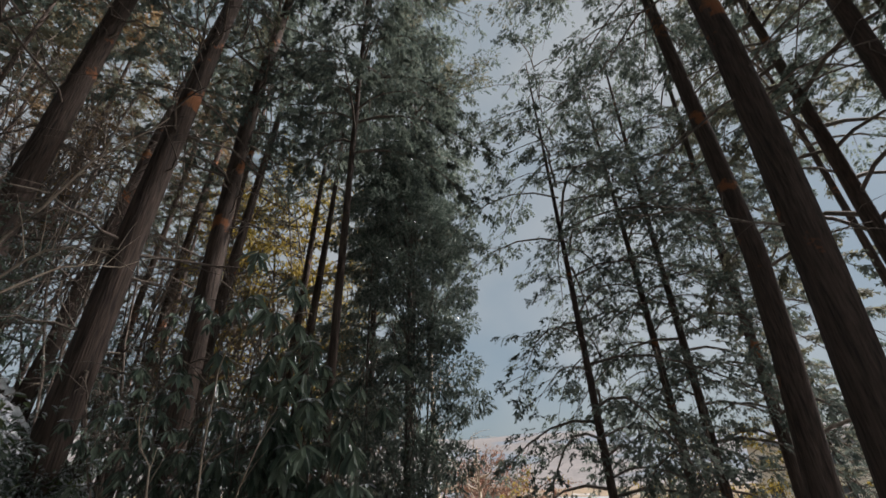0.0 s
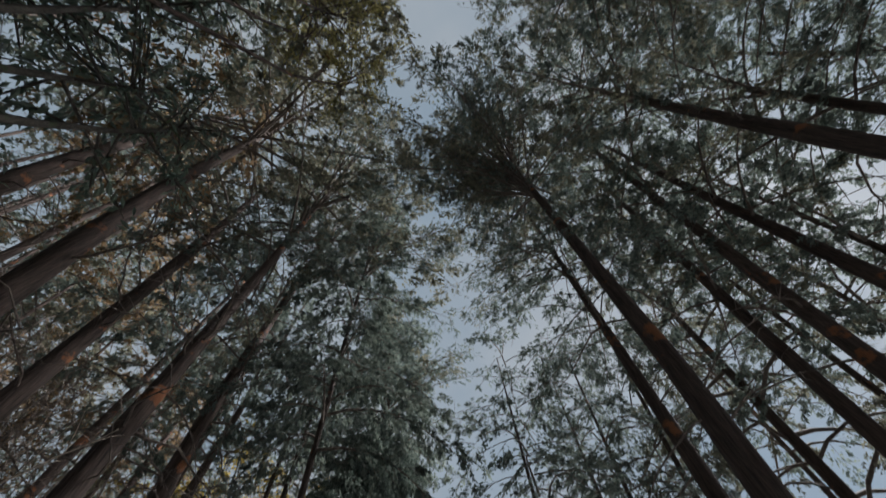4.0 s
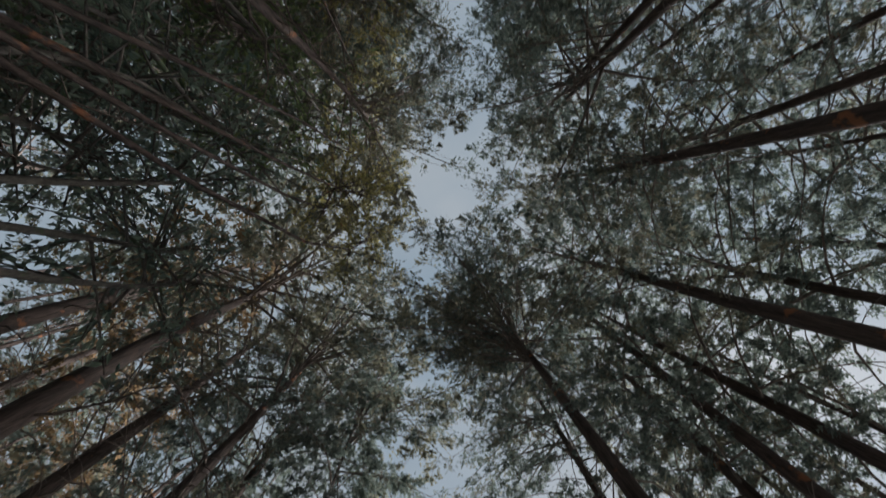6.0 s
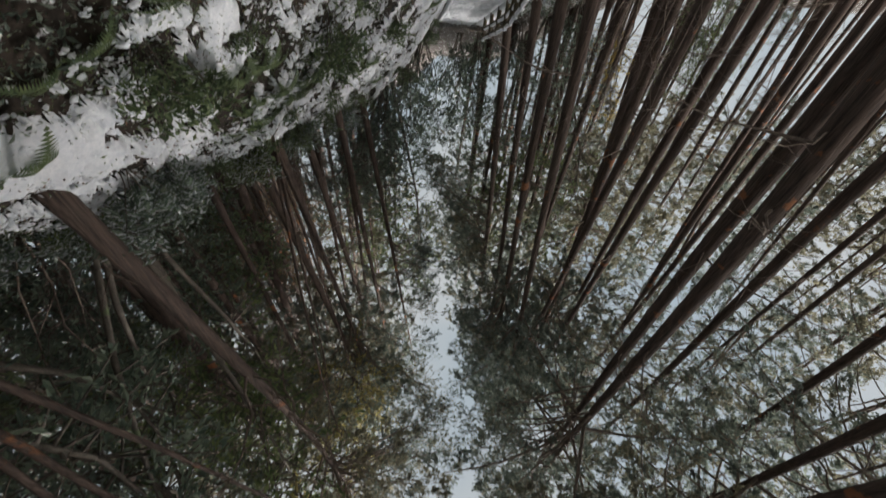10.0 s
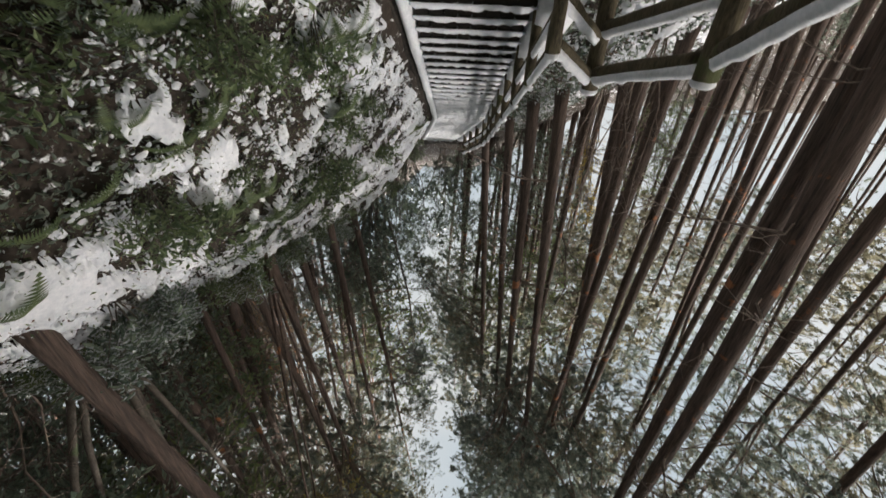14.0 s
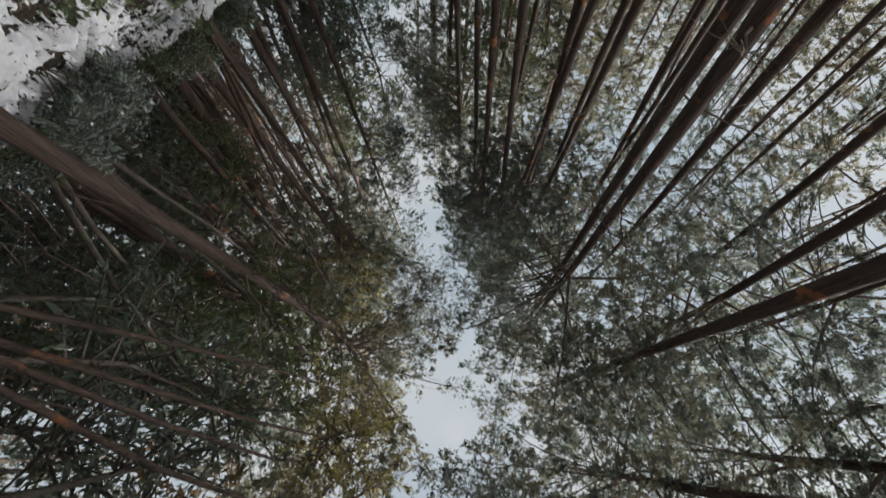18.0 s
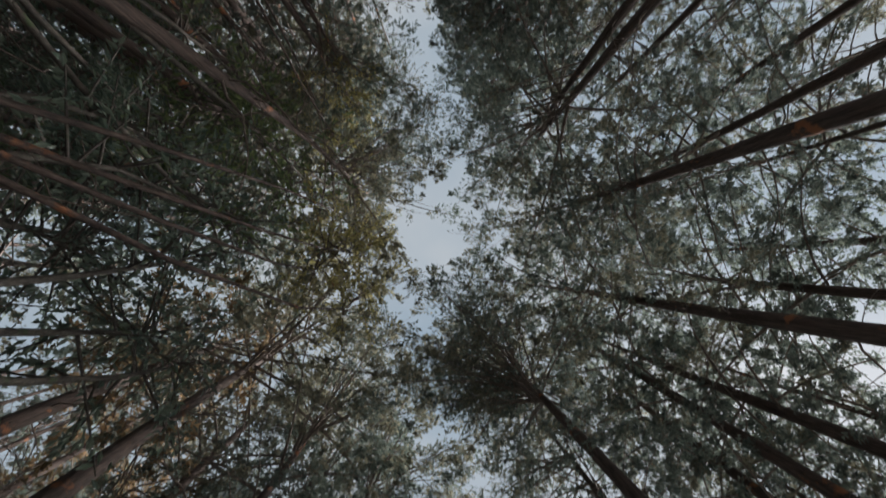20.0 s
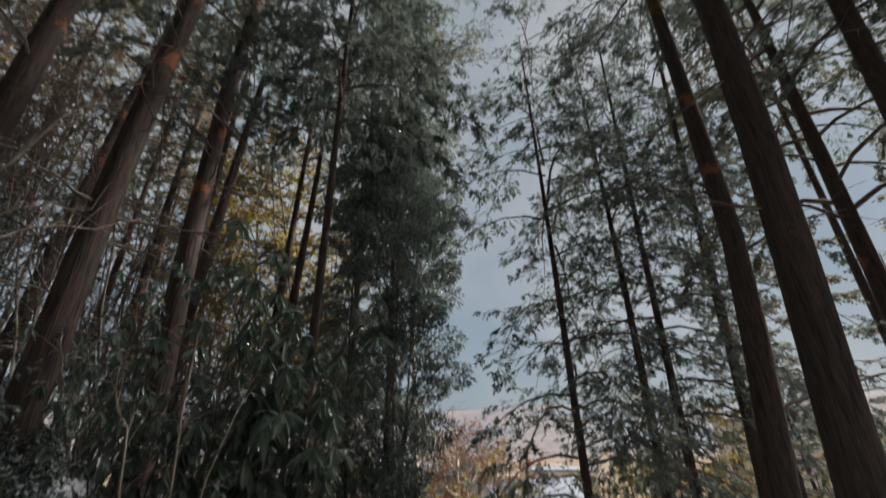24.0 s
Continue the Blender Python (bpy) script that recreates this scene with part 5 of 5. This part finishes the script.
# ---- below the slope: bare tree, scrub and the town ----
def bare_tree(x, y, height, dia, label, seed):
    rng = np.random.default_rng(seed)
    z = gz(x, y) - 0.1
    t = thing("bare_tree", x, y, z, label, "tree")
    s = np.linspace(0, 1, 12)
    line = np.stack([0.12 * np.sin(s * 5), 0.1 * np.sin(s * 4 + 1), s * height], -1)
    part("trunk", Soup().add(*tube(line, dia / 2 * (1.05 - 0.85 * s), 9, rng, 0.05)), BARK_PALE, t)
    for i in range(26):
        q = rng.uniform(0.3, 0.98)
        p = np.array([np.interp(q, s, line[:, c]) for c in range(3)])
        az = i * 2.4 + rng.normal(0, 0.3)
        d = np.array([math.cos(az), math.sin(az), rng.uniform(0.0, 0.5)]) * rng.uniform(1.0, 2.6) * (1.25 - q)
        k = np.linspace(0, 1, 6)
        limb = p + np.outer(k, d) + np.outer(np.sin(k * 3.1), rng.normal(0, 0.12, 3)) + np.outer(k * k, (0, 0, 0.35))
        soup = Soup().add(*tube(limb, 0.035 * (1 - 0.85 * k) + 0.002, 5, cap=False))
        for _ in range(7):
            f = rng.uniform(0.3, 1)
            o = np.array([np.interp(f, k, limb[:, c]) for c in range(3)])
            e = unit(d + rng.normal(0, 0.9, 3)) * rng.uniform(0.25, 0.7)
            soup.add(*tube([o, o + e * 0.5 + (0, 0, 0.03), o + e], [0.009, 0.006, 0.002], 3, cap=False))
        part("limb", soup, BARK_PALE, t)
    return t


bare_tree(-0.25, 12.6, 11.4, 0.30, "leafless tree with pale pinkish bark in sunlight", 601)
bare_tree(1.1, 15.5, 10.0, 0.22, "leafless pale tree with fine spreading twigs", 602)
bush("yellow_leaved_shrub", YELLOW, 1.5, 13.8, 0.80, "yellow-green shrub below the slope", "shrub")
bush("yellow_leaved_shrub", YELLOW, 6.6, 12.8, 0.95, "yellow-green bamboo-like shrub below the trees", "shrub")
bush("yellow_leaved_shrub", YELLOW, 8.4, 12.2, 0.98, "yellow-green shrub beside a thin trunk", "shrub")
bush("olive_leaved_shrub", OLIVE, 5.2, 13.4, 0.95, "olive-leaved shrub below the trees", "shrub")
bush("olive_leaved_shrub", OLIVE, 3.2, 13.0, 0.85, "olive-leaved shrub below the trees", "shrub")
bush("olive_leaved_shrub", OLIVE, 10.8, 10.6, 1.0, "olive-leaved shrub at the edge of the stand", "shrub")

RUST = bush_meshes(245, 9.0, 2.8, 7, 40, 26, 0.16, 0.2, material("rusty_leaf", (0.20, 0.10, 0.065), (0.40, 0.21, 0.14), 1, rough=0.7, bump=0, fine=8, island=0.6, translucent=0.4), low=0.2, thick=0.04)
for x, y, k in ((1.6, 37, 1.45), (4.2, 40, 1.62), (6.8, 41, 1.5), (3.0, 44, 1.6)):
    bush("rust_leaved_tree", RUST, x, y, k, "rounded tree with rusty withered leaves in the valley", "tree", "rusty trees of the valley")

WALL = [material("cream_render", (0.66, 0.61, 0.52), (0.80, 0.75, 0.66), 1.2, rough=0.9, bump=0.1, fine=14), material("grey_siding", (0.36, 0.37, 0.38), (0.52, 0.53, 0.54), 1.2, (1, 1, 8), 0.85, 0.1, 14), material("tan_render", (0.40, 0.31, 0.22), (0.55, 0.44, 0.33), 1.2, rough=0.9, bump=0.1, fine=14)]
PANE = material("dark_window_glass", (0.05, 0.06, 0.07), (0.10, 0.11, 0.13), 3, rough=0.12, bump=0, gloss=0.6)
# roof snow in a dull blue-grey, much darker than the other snow
ROOF_SNOW = material("blue_grey_roof_snow", (0.17, 0.19, 0.22), (0.30, 0.32, 0.35), 0.8, rough=0.8, bump=0.2, fine=6)
FRAME = material("white_window_frame", (0.6, 0.6, 0.6), (0.75, 0.75, 0.75), 4, rough=0.6, bump=0)


def house(x, y, w, d, storeys, flat, turn, wall, label, sunk=0.0):
    """A house with storeys of windows, a door and a snow-covered roof."""
    z = gz(x, y) - 0.3 - sunk
    t = thing("apartment_building" if flat else "house", x, y, z, label, "building", "houses of the town")
    t.rotation_euler = (0, 0, radians(turn))
    h = storeys * 2.9 + 0.3
    part("wall", Soup().add(*box(-w / 2, w / 2, -d / 2, d / 2, 0, h)), wall, t, smooth=False)
    if flat:
        part("roof", Soup().add(*box(-w / 2 - 0.3, w / 2 + 0.3, -d / 2 - 0.3, d / 2 + 0.3, h, h + 0.45, 0.08)), ROOF_SNOW, t, "flat roof under snow", False)
    else:
        e, r = 0.6, 0.32 * d
        pts = [(-w / 2 - e, -d / 2 - e, h - 0.1), (w / 2 + e, -d / 2 - e, h - 0.1), (w / 2 + e, d / 2 + e, h - 0.1), (-w / 2 - e, d / 2 + e, h - 0.1), (-w / 2 - e, 0, h + r), (w / 2 + e, 0, h + r)]
        pts += [(a, b, c + 0.22) for a, b, c in pts]
        f = [(0, 1, 5, 4), (2, 3, 4, 5), (7, 6, 10, 11), (9, 8, 11, 10), (0, 6, 7, 1), (2, 8, 9, 3), (0, 4, 10, 6), (4, 3, 9, 10), (1, 7, 11, 5), (5, 11, 8, 2)]
        part("roof", Soup().add(pts, f), ROOF_SNOW, t, "pitched roof under snow", False)
        part("gable", Soup().add([(-w / 2, -d / 2, h), (-w / 2, d / 2, h), (-w / 2, 0, h + r * 0.9), (w / 2, -d / 2, h), (w / 2, d / 2, h), (w / 2, 0, h + r * 0.9)], [(0, 2, 1), (3, 4, 5), (0, 3, 5, 2), (1, 2, 5, 4)]), wall, t, smooth=False)
    n = max(2, int(w / 2.6))
    for k in range(storeys):
        for i in range(n):
            cx = -w / 2 + w * (i + 0.5) / n
            for sy in (-1, 1):
                yy = sy * d / 2
                win = part("window", Soup().add(*box(cx - 0.72, cx + 0.72, yy - 0.06, yy + 0.06, k * 2.9 + 0.95, k * 2.9 + 2.35, 0.02)), FRAME, t, smooth=False)
                part("pane", Soup().add(*box(cx - 0.62, cx + 0.62, yy + sy * 0.064 - 0.01, yy + sy * 0.064 + 0.01, k * 2.9 + 1.05, k * 2.9 + 2.25)), PANE, win, smooth=False)
    return t


for x, y, w, d, st, flat, turn, c, label, sunk in (
        (43.5, 53, 15, 9, 6, True, -38, 0, "cream six-storey apartment building with a snowy flat roof", 0.0), (60, 62, 11, 8, 2, False, -30, 0, "cream house with a snow-covered pitched roof", 0.0), (38, 62, 9, 8, 2, False, -20, 1, "grey house with a snow-covered pitched roof", 0.0),
        (11, 78, 11, 8, 2, False, -5, 1, "grey house with a snowy roof far below the trees", 0.0), (22, 88, 12, 9, 2, False, 12, 2, "tan house with a snowy roof far below the trees", 0.0), (3, 96, 12, 8, 2, False, -8, 0, "cream house with a snowy roof in the valley", 0.0),
        (-8, 110, 12, 9, 2, False, 20, 1, "grey house with a snowy roof in the valley", 0.0), (32, 112, 16, 10, 3, True, -12, 0, "cream apartment building far off in the valley", 0.0), (74, 84, 14, 9, 3, True, -40, 2, "tan apartment building with a flat snowy roof", 0.0)):
    house(x, y, w, d, st, flat, turn, WALL[c], label, sunk)

# scrub and small woods in the valley, too far off to tell apart
rng = np.random.default_rng(808)
at, along, size = [], [], []
for _ in range(520):
    x, y = rng.uniform(-60, 110), rng.uniform(30, 190)
    if rng.random() < 0.35:
        continue
    r = rng.uniform(1.0, 2.4)
    z = gz(x, y)
    for _ in range(26):
        p = unit(rng.normal(0, 1, 3)) * r * rng.uniform(0.5, 1) * np.array([1, 1, 1.1])
        at.append((x + p[0], y + p[1], z + r + p[2])), along.append(p + rng.normal(0, 0.5, 3)), size.append(rng.uniform(0.5, 1.1))
BROWN_SCRUB = material("bare_brown_scrub", (0.12, 0.075, 0.045), (0.32, 0.20, 0.12), 0.2, rough=0.9, bump=0, fine=2, island=0.7, translucent=0.2)
tagged(place("valley_scrub", scatter(Soup(), *SPRAY, at, along, size, rng, spin=1.5).mesh("valley_scrub", BROWN_SCRUB, False)), "brown leafless scrub across the valley", "shrubs", kind="stuff")
